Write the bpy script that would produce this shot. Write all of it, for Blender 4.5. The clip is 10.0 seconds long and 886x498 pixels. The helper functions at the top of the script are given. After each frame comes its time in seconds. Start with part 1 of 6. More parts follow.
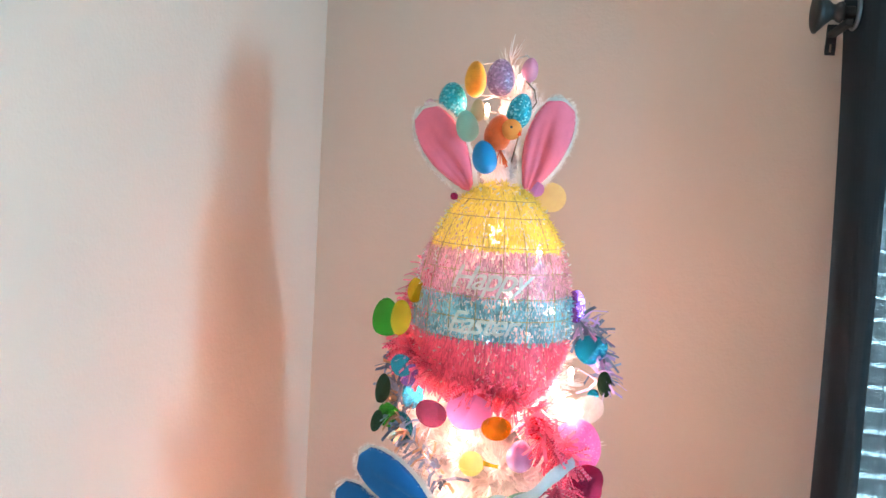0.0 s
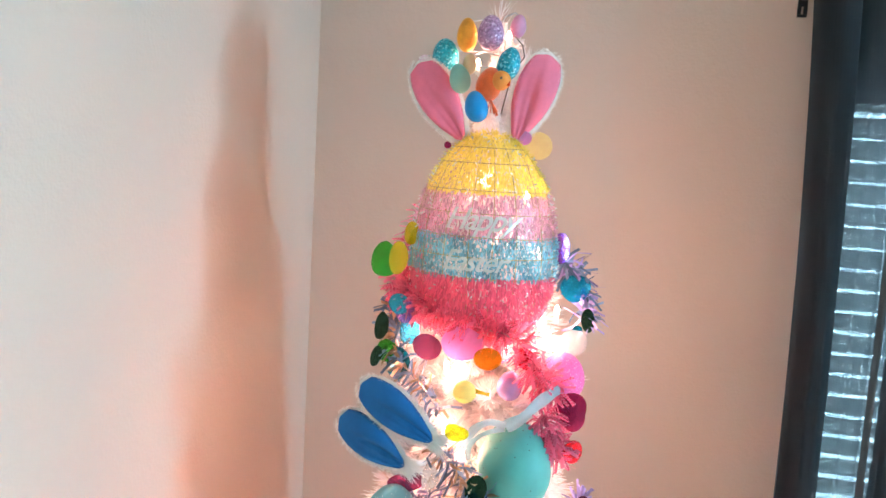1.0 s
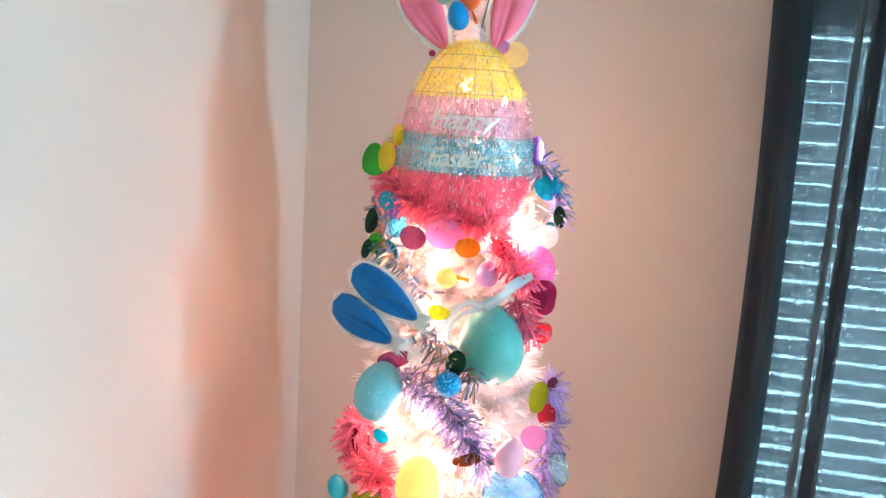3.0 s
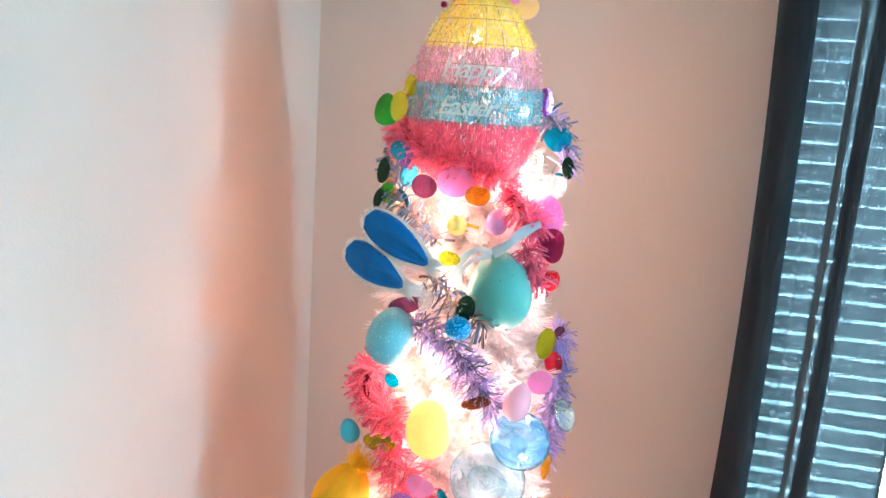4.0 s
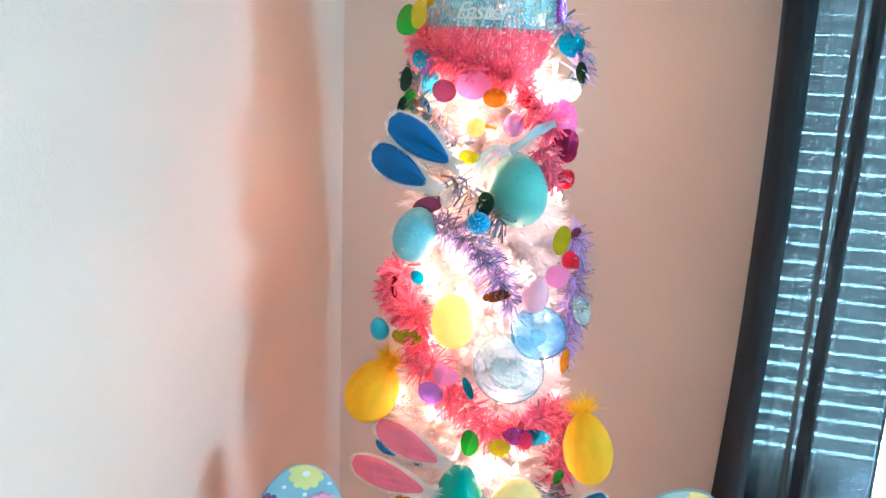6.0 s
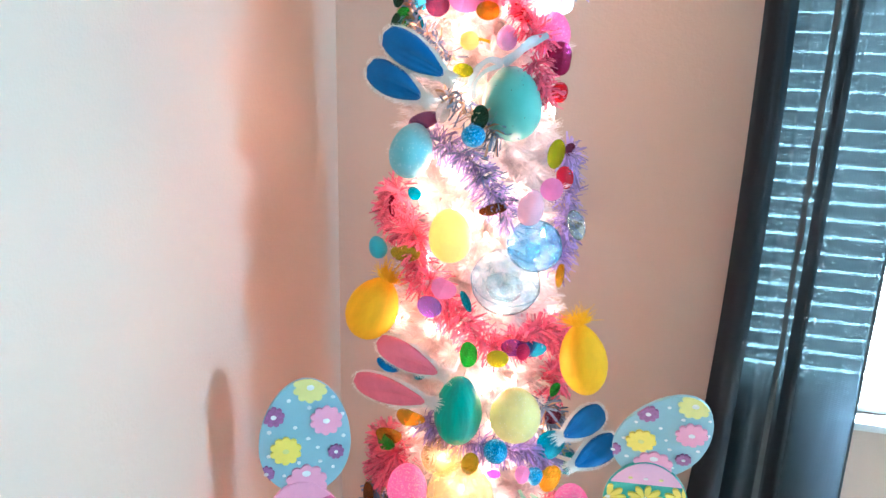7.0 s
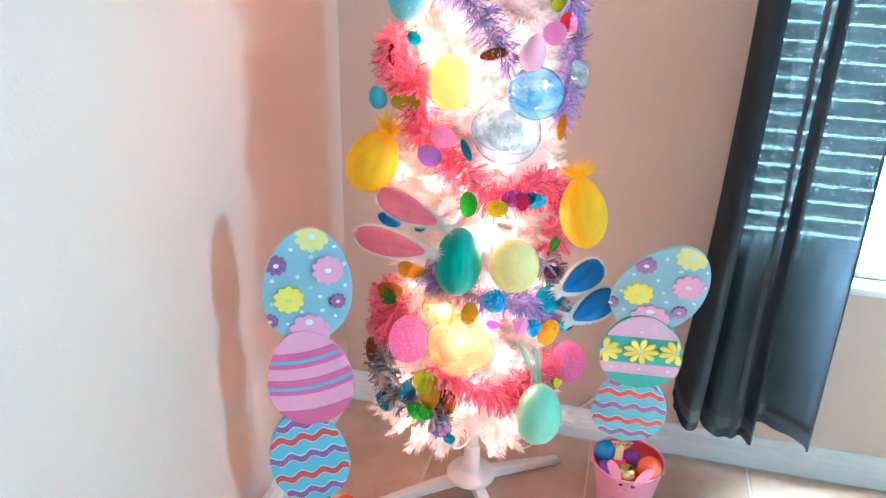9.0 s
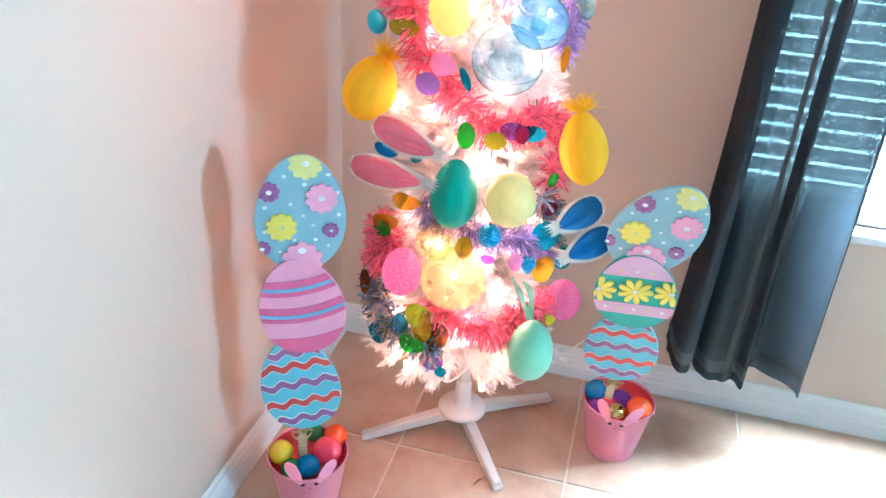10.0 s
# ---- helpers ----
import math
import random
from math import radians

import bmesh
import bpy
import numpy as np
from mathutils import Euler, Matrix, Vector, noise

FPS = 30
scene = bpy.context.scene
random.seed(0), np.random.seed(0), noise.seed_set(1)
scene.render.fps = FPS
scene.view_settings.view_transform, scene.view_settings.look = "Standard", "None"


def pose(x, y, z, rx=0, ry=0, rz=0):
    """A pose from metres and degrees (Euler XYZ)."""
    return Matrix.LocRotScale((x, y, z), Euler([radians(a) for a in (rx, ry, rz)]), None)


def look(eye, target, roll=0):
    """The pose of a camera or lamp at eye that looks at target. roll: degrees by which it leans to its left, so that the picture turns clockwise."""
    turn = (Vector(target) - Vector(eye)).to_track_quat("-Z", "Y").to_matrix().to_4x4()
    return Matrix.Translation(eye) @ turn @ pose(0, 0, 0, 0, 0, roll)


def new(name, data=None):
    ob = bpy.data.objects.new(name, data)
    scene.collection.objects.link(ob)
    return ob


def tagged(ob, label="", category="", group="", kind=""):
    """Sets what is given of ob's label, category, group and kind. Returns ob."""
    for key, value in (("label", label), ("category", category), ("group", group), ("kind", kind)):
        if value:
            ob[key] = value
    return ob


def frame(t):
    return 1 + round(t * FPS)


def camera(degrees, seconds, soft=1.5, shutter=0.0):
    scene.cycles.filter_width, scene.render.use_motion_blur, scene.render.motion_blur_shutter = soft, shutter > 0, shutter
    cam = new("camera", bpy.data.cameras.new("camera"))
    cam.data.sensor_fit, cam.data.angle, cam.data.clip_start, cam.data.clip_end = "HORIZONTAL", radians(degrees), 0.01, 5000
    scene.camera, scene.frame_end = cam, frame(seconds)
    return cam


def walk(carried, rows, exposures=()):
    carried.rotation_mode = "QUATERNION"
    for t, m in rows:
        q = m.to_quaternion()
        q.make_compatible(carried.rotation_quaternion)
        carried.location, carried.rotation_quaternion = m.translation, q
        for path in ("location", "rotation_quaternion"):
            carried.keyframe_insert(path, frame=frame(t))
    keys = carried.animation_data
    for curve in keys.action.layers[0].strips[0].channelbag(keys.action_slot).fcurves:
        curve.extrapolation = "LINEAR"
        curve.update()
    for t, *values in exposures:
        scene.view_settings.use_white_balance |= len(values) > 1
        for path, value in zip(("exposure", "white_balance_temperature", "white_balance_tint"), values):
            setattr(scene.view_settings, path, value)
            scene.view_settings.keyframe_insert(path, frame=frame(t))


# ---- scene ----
# ---- camera ----
cam = camera(59.4, 10.0)
PATH = [
    (0, (0.017, 0.335, 1.733), (-0.426, 2.275, 1.535), 3.5),
    (0.5, (0.021, 0.301, 1.709), (-0.388, 2.246, 1.487), 3.5),
    (1, (0.026, 0.262, 1.693), (-0.38, 2.205, 1.446), 3.4),
    (1.5, (0.033, 0.233, 1.677), (-0.37, 2.172, 1.401), 3.4),
    (2, (0.042, 0.2, 1.67), (-0.349, 2.138, 1.366), 3.5),
    (2.5, (0.056, 0.173, 1.655), (-0.314, 2.11, 1.321), 3.8),
    (4, (0.066, 0.121, 1.591), (-0.316, 2.039, 1.171), 4.0),
    (4.5, (0.076, 0.094, 1.588), (-0.35, 2.0, 1.154), 3.7),
    (5, (0.079, 0.062, 1.541), (-0.372, 1.974, 1.165), 3.6),
    (5.5, (0.1, 0.045, 1.515), (-0.364, 1.944, 1.094), 2.9),
    (7, (0.117, -0.007, 1.438), (-0.314, 1.852, 0.839), 1.6),
    (7.5, (0.126, -0.028, 1.393), (-0.285, 1.826, 0.766), 1.3),
    (8, (0.117, -0.021, 1.384), (-0.275, 1.804, 0.666), 1.3),
    (8.5, (0.137, -0.031, 1.357), (-0.288, 1.772, 0.603), 0.9),
    (9, (0.139, -0.034, 1.348), (-0.284, 1.738, 0.523), 1.7),
    (9.5, (0.147, -0.029, 1.338), (-0.275, 1.709, 0.443), 2.5),
    (10, (0.153, -0.02, 1.326), (-0.258, 1.686, 0.366), 3.5),
]
walk(cam, [(t, look(eye, target, roll)) for t, eye, target, roll in PATH],
     [(0, -0.13, 6220, 10), (2.5, -0.11, 6060, 7), (4.5, -0.1, 5700, 3), (7, -0.08, 5640, 2), (10, -0.03, 5580, 3)])

# ---- light ----
world = bpy.data.worlds.new("world")
scene.world = world
world.use_nodes = True
wn = world.node_tree
sky = wn.nodes.new("ShaderNodeTexSky")
sky.sky_type, sky.sun_disc = "NISHITA", False
sky.sun_elevation, sky.sun_rotation = radians(40), radians(120)
wn.links.new(sky.outputs[0], wn.nodes["Background"].inputs[0])
wn.nodes["Background"].inputs[1].default_value = 0.1

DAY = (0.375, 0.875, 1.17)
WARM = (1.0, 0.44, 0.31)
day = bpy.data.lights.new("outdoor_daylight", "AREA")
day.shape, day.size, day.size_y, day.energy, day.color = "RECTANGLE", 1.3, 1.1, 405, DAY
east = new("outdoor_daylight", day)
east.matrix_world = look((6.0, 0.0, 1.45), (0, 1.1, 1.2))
# added lamp in the unseen east opening, softens the shade on the walls
wide = bpy.data.lights.new("daylight_fill", "AREA")
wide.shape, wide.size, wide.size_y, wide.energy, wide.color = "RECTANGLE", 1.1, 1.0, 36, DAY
side_fill = new("daylight_fill", wide)
side_fill.matrix_world = look((3.66, -0.1, 1.52), (0, 0.9, 1.2))
# added weak fill lamp behind the camera, at an opening out of view
soft = bpy.data.lights.new("daylight_fill", "AREA")
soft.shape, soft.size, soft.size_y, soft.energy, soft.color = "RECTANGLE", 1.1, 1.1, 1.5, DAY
south = new("daylight_fill", soft)
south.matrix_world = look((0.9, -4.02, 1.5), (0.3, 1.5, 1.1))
# added lamp in front of the closed blind, brightens the floor below the window
low = bpy.data.lights.new("daylight_fill", "AREA")
low.shape, low.size, low.size_y, low.energy, low.color = "RECTANGLE", 0.74, 0.14, 220, (0.64, 0.86, 1.0)
low.spread = radians(120)
sill = new("daylight_fill", low)
sill.matrix_world = look((1.09, 1.772, 0.72), (1.09, 1.772 - 0.77, 0.72 - 0.64))

# ---- materials ----
def nodes_of(name):
    m = bpy.data.materials.new(name)
    m.use_nodes = True
    return m, m.node_tree.nodes, m.node_tree.links, m.node_tree.nodes["Principled BSDF"]


def noise_tex(n, l, scale, detail=4, rough=0.6, stretch=(1, 1, 1), coords="Object"):
    tc, mp, nz = n.new("ShaderNodeTexCoord"), n.new("ShaderNodeMapping"), n.new("ShaderNodeTexNoise")
    mp.inputs["Scale"].default_value = stretch
    nz.inputs["Scale"].default_value, nz.inputs["Detail"].default_value, nz.inputs["Roughness"].default_value = scale, detail, rough
    l.new(tc.outputs[coords], mp.inputs[0])
    l.new(mp.outputs[0], nz.inputs[0])
    return nz


def ramp(n, l, src, stops):
    r = n.new("ShaderNodeValToRGB")
    while len(r.color_ramp.elements) < len(stops):
        r.color_ramp.elements.new(0.5)
    for e, (p, c) in zip(r.color_ramp.elements, stops):
        e.position, e.color = p, (*c, 1)
    l.new(src, r.inputs[0])
    return r


def mul(c, k):
    return tuple(min(1, v * k) for v in c)


def surface(name, col, rough=0.5, metal=0.0, var=0.12, vscale=12, bump=0.1, bscale=250, stretch=(1, 1, 1), coat=0.0, sheen=0.0, trans=0.0, island=0.0):
    """A base colour that varies at a coarse and a fine scale, with fine relief; trans lets light through."""
    m, n, l, b = nodes_of(name)
    nz = noise_tex(n, l, vscale, 5, 0.65, stretch)
    r = ramp(n, l, nz.outputs[0], [(0.3, mul(col, 1 - var)), (0.7, mul(col, 1 + var))])
    out = r.outputs[0]
    if island:
        g, h = n.new("ShaderNodeNewGeometry"), n.new("ShaderNodeHueSaturation")
        mr = n.new("ShaderNodeMapRange")
        mr.inputs[3].default_value, mr.inputs[4].default_value = 1 - island, 1 + island
        l.new(g.outputs["Random Per Island"], mr.inputs[0])
        l.new(mr.outputs[0], h.inputs["Value"])
        l.new(out, h.inputs["Color"])
        out = h.outputs[0]
    l.new(out, b.inputs["Base Color"])
    b.inputs["Roughness"].default_value, b.inputs["Metallic"].default_value = rough, metal
    b.inputs["Coat Weight"].default_value, b.inputs["Sheen Weight"].default_value = coat, sheen
    if bump:
        fine = noise_tex(n, l, bscale, 3, 0.6, stretch)
        bp = n.new("ShaderNodeBump")
        bp.inputs["Strength"].default_value, bp.inputs["Distance"].default_value = bump, 0.002
        l.new(fine.outputs[0], bp.inputs["Height"])
        l.new(bp.outputs[0], b.inputs["Normal"])
    if trans:
        t, mx = n.new("ShaderNodeBsdfTranslucent"), n.new("ShaderNodeMixShader")
        l.new(out, t.inputs[0])
        mx.inputs[0].default_value = trans
        l.new(b.outputs[0], mx.inputs[1])
        l.new(t.outputs[0], mx.inputs[2])
        l.new(mx.outputs[0], n["Material Output"].inputs[0])
    return m


def glitter(name, col, scale=420, spark=(1, 1, 1), trans=0.0, cover=0.25, low=0.55):
    """Coarse glitter: small facets of differing tilt and brightness in the base colour."""
    m, n, l, b = nodes_of(name)
    tc, vo = n.new("ShaderNodeTexCoord"), n.new("ShaderNodeTexVoronoi")
    vo.inputs["Scale"].default_value = scale
    l.new(tc.outputs["Object"], vo.inputs[0])
    sep = n.new("ShaderNodeSeparateColor")
    l.new(vo.outputs["Color"], sep.inputs[0])
    r = ramp(n, l, sep.outputs[0], [(0.0, mul(col, low)), (1 - cover, mul(col, 1.05)), (1.0, spark)])
    l.new(r.outputs[0], b.inputs["Base Color"])
    mt = ramp(n, l, sep.outputs[1], [(0.4, (0, 0, 0)), (0.6, (0.7, 0.7, 0.7))])
    l.new(mt.outputs[0], b.inputs["Metallic"])
    b.inputs["Roughness"].default_value = 0.45
    bp = n.new("ShaderNodeBump")
    bp.inputs["Strength"].default_value, bp.inputs["Distance"].default_value = 0.9, 0.0015
    l.new(sep.outputs[2], bp.inputs["Height"])
    l.new(bp.outputs[0], b.inputs["Normal"])
    if trans:
        t, mx = n.new("ShaderNodeBsdfTranslucent"), n.new("ShaderNodeMixShader")
        l.new(r.outputs[0], t.inputs[0])
        mx.inputs[0].default_value = trans
        l.new(b.outputs[0], mx.inputs[1])
        l.new(t.outputs[0], mx.inputs[2])
        l.new(mx.outputs[0], n["Material Output"].inputs[0])
    return m


def speckled(name, col, dots, scale=60, size=0.12, rough=0.3, trans=0.0):
    """A smooth shell with small round flecks."""
    m, n, l, b = nodes_of(name)
    tc, vo = n.new("ShaderNodeTexCoord"), n.new("ShaderNodeTexVoronoi")
    vo.inputs["Scale"].default_value = scale
    l.new(tc.outputs["Object"], vo.inputs[0])
    nz = noise_tex(n, l, 25, 4)
    base = ramp(n, l, nz.outputs[0], [(0.3, mul(col, 0.9)), (0.7, mul(col, 1.1))])
    fleck = ramp(n, l, vo.outputs["Distance"], [(size * 0.7, (1, 1, 1)), (size, (0, 0, 0))])
    sep = n.new("ShaderNodeSeparateColor")
    l.new(vo.outputs["Color"], sep.inputs[0])
    some = ramp(n, l, sep.outputs[0], [(0.5, (0, 0, 0)), (0.55, (1, 1, 1))])
    mm = n.new("ShaderNodeMath")
    mm.operation = "MULTIPLY"
    l.new(fleck.outputs[0], mm.inputs[0])
    l.new(some.outputs[0], mm.inputs[1])
    mx = n.new("ShaderNodeMix")
    mx.data_type = "RGBA"
    l.new(mm.outputs[0], mx.inputs[0])
    l.new(base.outputs[0], mx.inputs[6])
    mx.inputs[7].default_value = (*dots, 1)
    l.new(mx.outputs[2], b.inputs["Base Color"])
    b.inputs["Roughness"].default_value = rough
    if trans:
        t, ms = n.new("ShaderNodeBsdfTranslucent"), n.new("ShaderNodeMixShader")
        l.new(mx.outputs[2], t.inputs[0])
        ms.inputs[0].default_value = trans
        l.new(b.outputs[0], ms.inputs[1])
        l.new(t.outputs[0], ms.inputs[2])
        l.new(ms.outputs[0], n["Material Output"].inputs[0])
    return m


def netting(name, col, dark, trans=0.42, metal=0.1):
    """Cut strips of woven film: small light and dark checks along each strip (its UV), tint by strip."""
    m, n, l, b = nodes_of(name)
    tc, ck = n.new("ShaderNodeTexCoord"), n.new("ShaderNodeTexChecker")
    ck.inputs["Scale"].default_value = 1.0
    ck.inputs["Color1"].default_value, ck.inputs["Color2"].default_value = (*col, 1), (*dark, 1)
    l.new(tc.outputs["UV"], ck.inputs["Vector"])
    g, h, mr = n.new("ShaderNodeNewGeometry"), n.new("ShaderNodeHueSaturation"), n.new("ShaderNodeMapRange")
    mr.inputs[3].default_value, mr.inputs[4].default_value = 0.62, 1.3
    l.new(g.outputs["Random Per Island"], mr.inputs[0])
    l.new(mr.outputs[0], h.inputs["Value"])
    l.new(ck.outputs["Color"], h.inputs["Color"])
    l.new(h.outputs[0], b.inputs["Base Color"])
    b.inputs["Roughness"].default_value, b.inputs["Metallic"].default_value = 0.3, metal
    t, mx = n.new("ShaderNodeBsdfTranslucent"), n.new("ShaderNodeMixShader")
    l.new(h.outputs[0], t.inputs[0])
    mx.inputs[0].default_value = trans
    l.new(b.outputs[0], mx.inputs[1])
    l.new(t.outputs[0], mx.inputs[2])
    l.new(mx.outputs[0], n["Material Output"].inputs[0])
    return m


def foil(name, col, rough=0.16, metal=0.8):
    return surface(name, mul(col, 1.1), rough, metal, 0.12, 30, 0.35, 90)


def clear_plastic(name, col, body=0.12, ior=1.09):
    """Thin blown plastic: tinted and seen through, glossy, with a faint milky body."""
    m, n, l, b = nodes_of(name)
    nz = noise_tex(n, l, 18, 3)
    r = ramp(n, l, nz.outputs[0], [(0.3, mul(col, 0.85)), (0.7, col)])
    l.new(r.outputs[0], b.inputs["Base Color"])
    b.inputs["Roughness"].default_value = 0.1
    t, g, fr, m1, m2 = n.new("ShaderNodeBsdfTransparent"), n.new("ShaderNodeBsdfGlossy"), n.new("ShaderNodeFresnel"), n.new("ShaderNodeMixShader"), n.new("ShaderNodeMixShader")
    t.inputs[0].default_value = (*[0.6 + 0.4 * c for c in col], 1)
    g.inputs["Roughness"].default_value = 0.06
    fr.inputs[0].default_value = ior
    m1.inputs[0].default_value = body
    l.new(t.outputs[0], m1.inputs[1])
    tl, mb = n.new("ShaderNodeBsdfTranslucent"), n.new("ShaderNodeMixShader")
    l.new(r.outputs[0], tl.inputs[0])
    mb.inputs[0].default_value = 0.6
    l.new(b.outputs[0], mb.inputs[1])
    l.new(tl.outputs[0], mb.inputs[2])
    l.new(mb.outputs[0], m1.inputs[2])
    l.new(fr.outputs[0], m2.inputs[0])
    l.new(m1.outputs[0], m2.inputs[1])
    l.new(g.outputs[0], m2.inputs[2])
    l.new(m2.outputs[0], n["Material Output"].inputs[0])
    return m


def wall_paint(name, col):
    m, n, l, b = nodes_of(name)
    big = noise_tex(n, l, 1.6, 3, 0.5)
    r = ramp(n, l, big.outputs[0], [(0.3, mul(col, 0.96)), (0.7, mul(col, 1.03))])
    l.new(r.outputs[0], b.inputs["Base Color"])
    b.inputs["Roughness"].default_value = 0.75
    fine, mid = noise_tex(n, l, 190, 3, 0.55), noise_tex(n, l, 60, 2, 0.5)
    ad = n.new("ShaderNodeMath")
    l.new(fine.outputs[0], ad.inputs[0])
    l.new(mid.outputs[0], ad.inputs[1])
    bp = n.new("ShaderNodeBump")
    bp.inputs["Strength"].default_value, bp.inputs["Distance"].default_value = 0.22, 0.003
    l.new(ad.outputs[0], bp.inputs["Height"])
    l.new(bp.outputs[0], b.inputs["Normal"])
    return m


def tile_glaze(name):
    m, n, l, b = nodes_of(name)
    oi = n.new("ShaderNodeObjectInfo")
    tc, ad = n.new("ShaderNodeTexCoord"), n.new("ShaderNodeVectorMath")
    sc = n.new("ShaderNodeVectorMath")
    sc.operation = "SCALE"
    sc.inputs[0].default_value = (9, 5, 3)
    l.new(oi.outputs["Random"], sc.inputs["Scale"])
    l.new(tc.outputs["Object"], ad.inputs[0])
    l.new(sc.outputs[0], ad.inputs[1])
    a, c = n.new("ShaderNodeTexNoise"), n.new("ShaderNodeTexNoise")
    for q, s, d in ((a, 7, 3), (c, 70, 2)):
        q.inputs["Scale"].default_value, q.inputs["Detail"].default_value = s, d
        l.new(ad.outputs[0], q.inputs[0])
    r = ramp(n, l, a.outputs[0], [(0.3, (0.46, 0.28, 0.195)), (0.5, (0.55, 0.365, 0.265)), (0.72, (0.64, 0.46, 0.35))])
    r2 = ramp(n, l, c.outputs[0], [(0.35, (0.95, 0.94, 0.93)), (0.65, (1, 1, 1))])
    mx = n.new("ShaderNodeMix")
    mx.data_type, mx.blend_type = "RGBA", "MULTIPLY"
    mx.inputs[0].default_value = 1
    l.new(r.outputs[0], mx.inputs[6])
    l.new(r2.outputs[0], mx.inputs[7])
    hs, mr = n.new("ShaderNodeHueSaturation"), n.new("ShaderNodeMapRange")
    mr.inputs[3].default_value, mr.inputs[4].default_value = 0.94, 1.06
    l.new(oi.outputs["Random"], mr.inputs[0])
    l.new(mr.outputs[0], hs.inputs["Value"])
    l.new(mx.outputs[2], hs.inputs["Color"])
    l.new(hs.outputs[0], b.inputs["Base Color"])
    rr = ramp(n, l, c.outputs[0], [(0.3, (0.32, 0.32, 0.32)), (0.7, (0.36, 0.36, 0.36))])
    l.new(rr.outputs[0], b.inputs["Roughness"])
    bp = n.new("ShaderNodeBump")
    bp.inputs["Strength"].default_value, bp.inputs["Distance"].default_value = 0.02, 0.003
    l.new(a.outputs[0], bp.inputs["Height"])
    l.new(bp.outputs[0], b.inputs["Normal"])
    return m


def sheer(name, col, see):
    """Woven curtain cloth: thread pattern, some light straight through the weave, some scattered."""
    m, n, l, b = nodes_of(name)
    tc, mp = n.new("ShaderNodeTexCoord"), n.new("ShaderNodeMapping")
    mp.inputs["Scale"].default_value = (1, 1, 1)
    l.new(tc.outputs["UV"], mp.inputs[0])
    wv, wh = n.new("ShaderNodeTexWave"), n.new("ShaderNodeTexWave")
    wv.bands_direction, wh.bands_direction = "X", "Y"
    for w, s in ((wv, 4.4), (wh, 5.6)):
        w.inputs["Scale"].default_value, w.inputs["Distortion"].default_value = s, 0.9
        w.inputs["Detail"].default_value = 2
        l.new(mp.outputs[0], w.inputs[0])
    ad = n.new("ShaderNodeMath")
    ad.operation = "MINIMUM"
    l.new(wv.outputs[1], ad.inputs[0])
    l.new(wh.outputs[1], ad.inputs[1])
    nz = noise_tex(n, l, 5, 4, 0.6, (1, 1, 0.4))
    r = ramp(n, l, nz.outputs[0], [(0.3, mul(col, 0.8)), (0.7, mul(col, 1.2))])
    l.new(r.outputs[0], b.inputs["Base Color"])
    b.inputs["Roughness"].default_value, b.inputs["Specular IOR Level"].default_value = 0.85, 0.15
    bp = n.new("ShaderNodeBump")
    bp.inputs["Strength"].default_value, bp.inputs["Distance"].default_value = 0.3, 0.001
    l.new(ad.outputs[0], bp.inputs["Height"])
    l.new(bp.outputs[0], b.inputs["Normal"])
    tl, m1 = n.new("ShaderNodeBsdfTranslucent"), n.new("ShaderNodeMixShader")
    tl.inputs[0].default_value = (*mul(col, 1.2), 1)
    m1.inputs[0].default_value = 0.2
    l.new(b.outputs[0], m1.inputs[1])
    l.new(tl.outputs[0], m1.inputs[2])
    tp, m2, mr = n.new("ShaderNodeBsdfTransparent"), n.new("ShaderNodeMixShader"), n.new("ShaderNodeMapRange")
    tp.inputs[0].default_value = (0.5, 0.84, 1.0, 1)
    mr.inputs[3].default_value, mr.inputs[4].default_value = see * 0.32, see * 1.6
    mr.inputs[2].default_value = 0.55
    l.new(ad.outputs[0], mr.inputs[0])
    l.new(mr.outputs[0], m2.inputs[0])
    l.new(m1.outputs[0], m2.inputs[1])
    l.new(tp.outputs[0], m2.inputs[2])
    l.new(m2.outputs[0], n["Material Output"].inputs[0])
    return m


def glow(name, col, strength):
    m, n, l, b = nodes_of(name)
    b.inputs["Base Color"].default_value = (*col, 1)
    b.inputs["Emission Color"].default_value, b.inputs["Emission Strength"].default_value = (*col, 1), strength
    return m


WALL = wall_paint("greige_wall_paint", (0.61, 0.47, 0.385))
CEIL = wall_paint("white_ceiling_paint", (0.8, 0.8, 0.78))
TRIM = surface("white_trim_paint", (0.8, 0.79, 0.77), 0.35, var=0.04, vscale=6, bump=0.05, bscale=90)
GROUT = surface("pale_grout", (0.64, 0.55, 0.47), 0.9, var=0.12, vscale=30, bump=0.3, bscale=300)
TILE = tile_glaze("beige_ceramic_tile")
CLOTH = sheer("slate_blue_curtain_cloth", (0.026, 0.033, 0.041), 0.034)
HEMC = surface("slate_blue_doubled_cloth", (0.026, 0.036, 0.044), 0.75, var=0.15, vscale=30, bump=0.3, bscale=400)
SLAT = surface("white_blind_slat", (0.82, 0.82, 0.8), 0.4, var=0.04, bump=0.03, trans=0.27)
ROD = surface("black_iron", (0.006, 0.006, 0.007), 0.5, 0.0, 0.2, 20, 0.1, 120)
STEEL = surface("grommet_steel", (0.16, 0.165, 0.175), 0.35, 1.0, 0.1, 30, 0.05)
NEEDLE = surface("white_tinsel_needle", (0.94, 0.9, 0.89), 0.35, 0.0, 0.05, 40, 0, trans=0.6, island=0.12)
TRUNK = surface("white_metal_pole", (0.75, 0.73, 0.71), 0.35, 0.2, 0.06, 15, 0.05)
STANDM = surface("white_plastic_stand", (0.66, 0.62, 0.6), 0.3, 0.0, 0.06, 15, 0.06, coat=0.2)
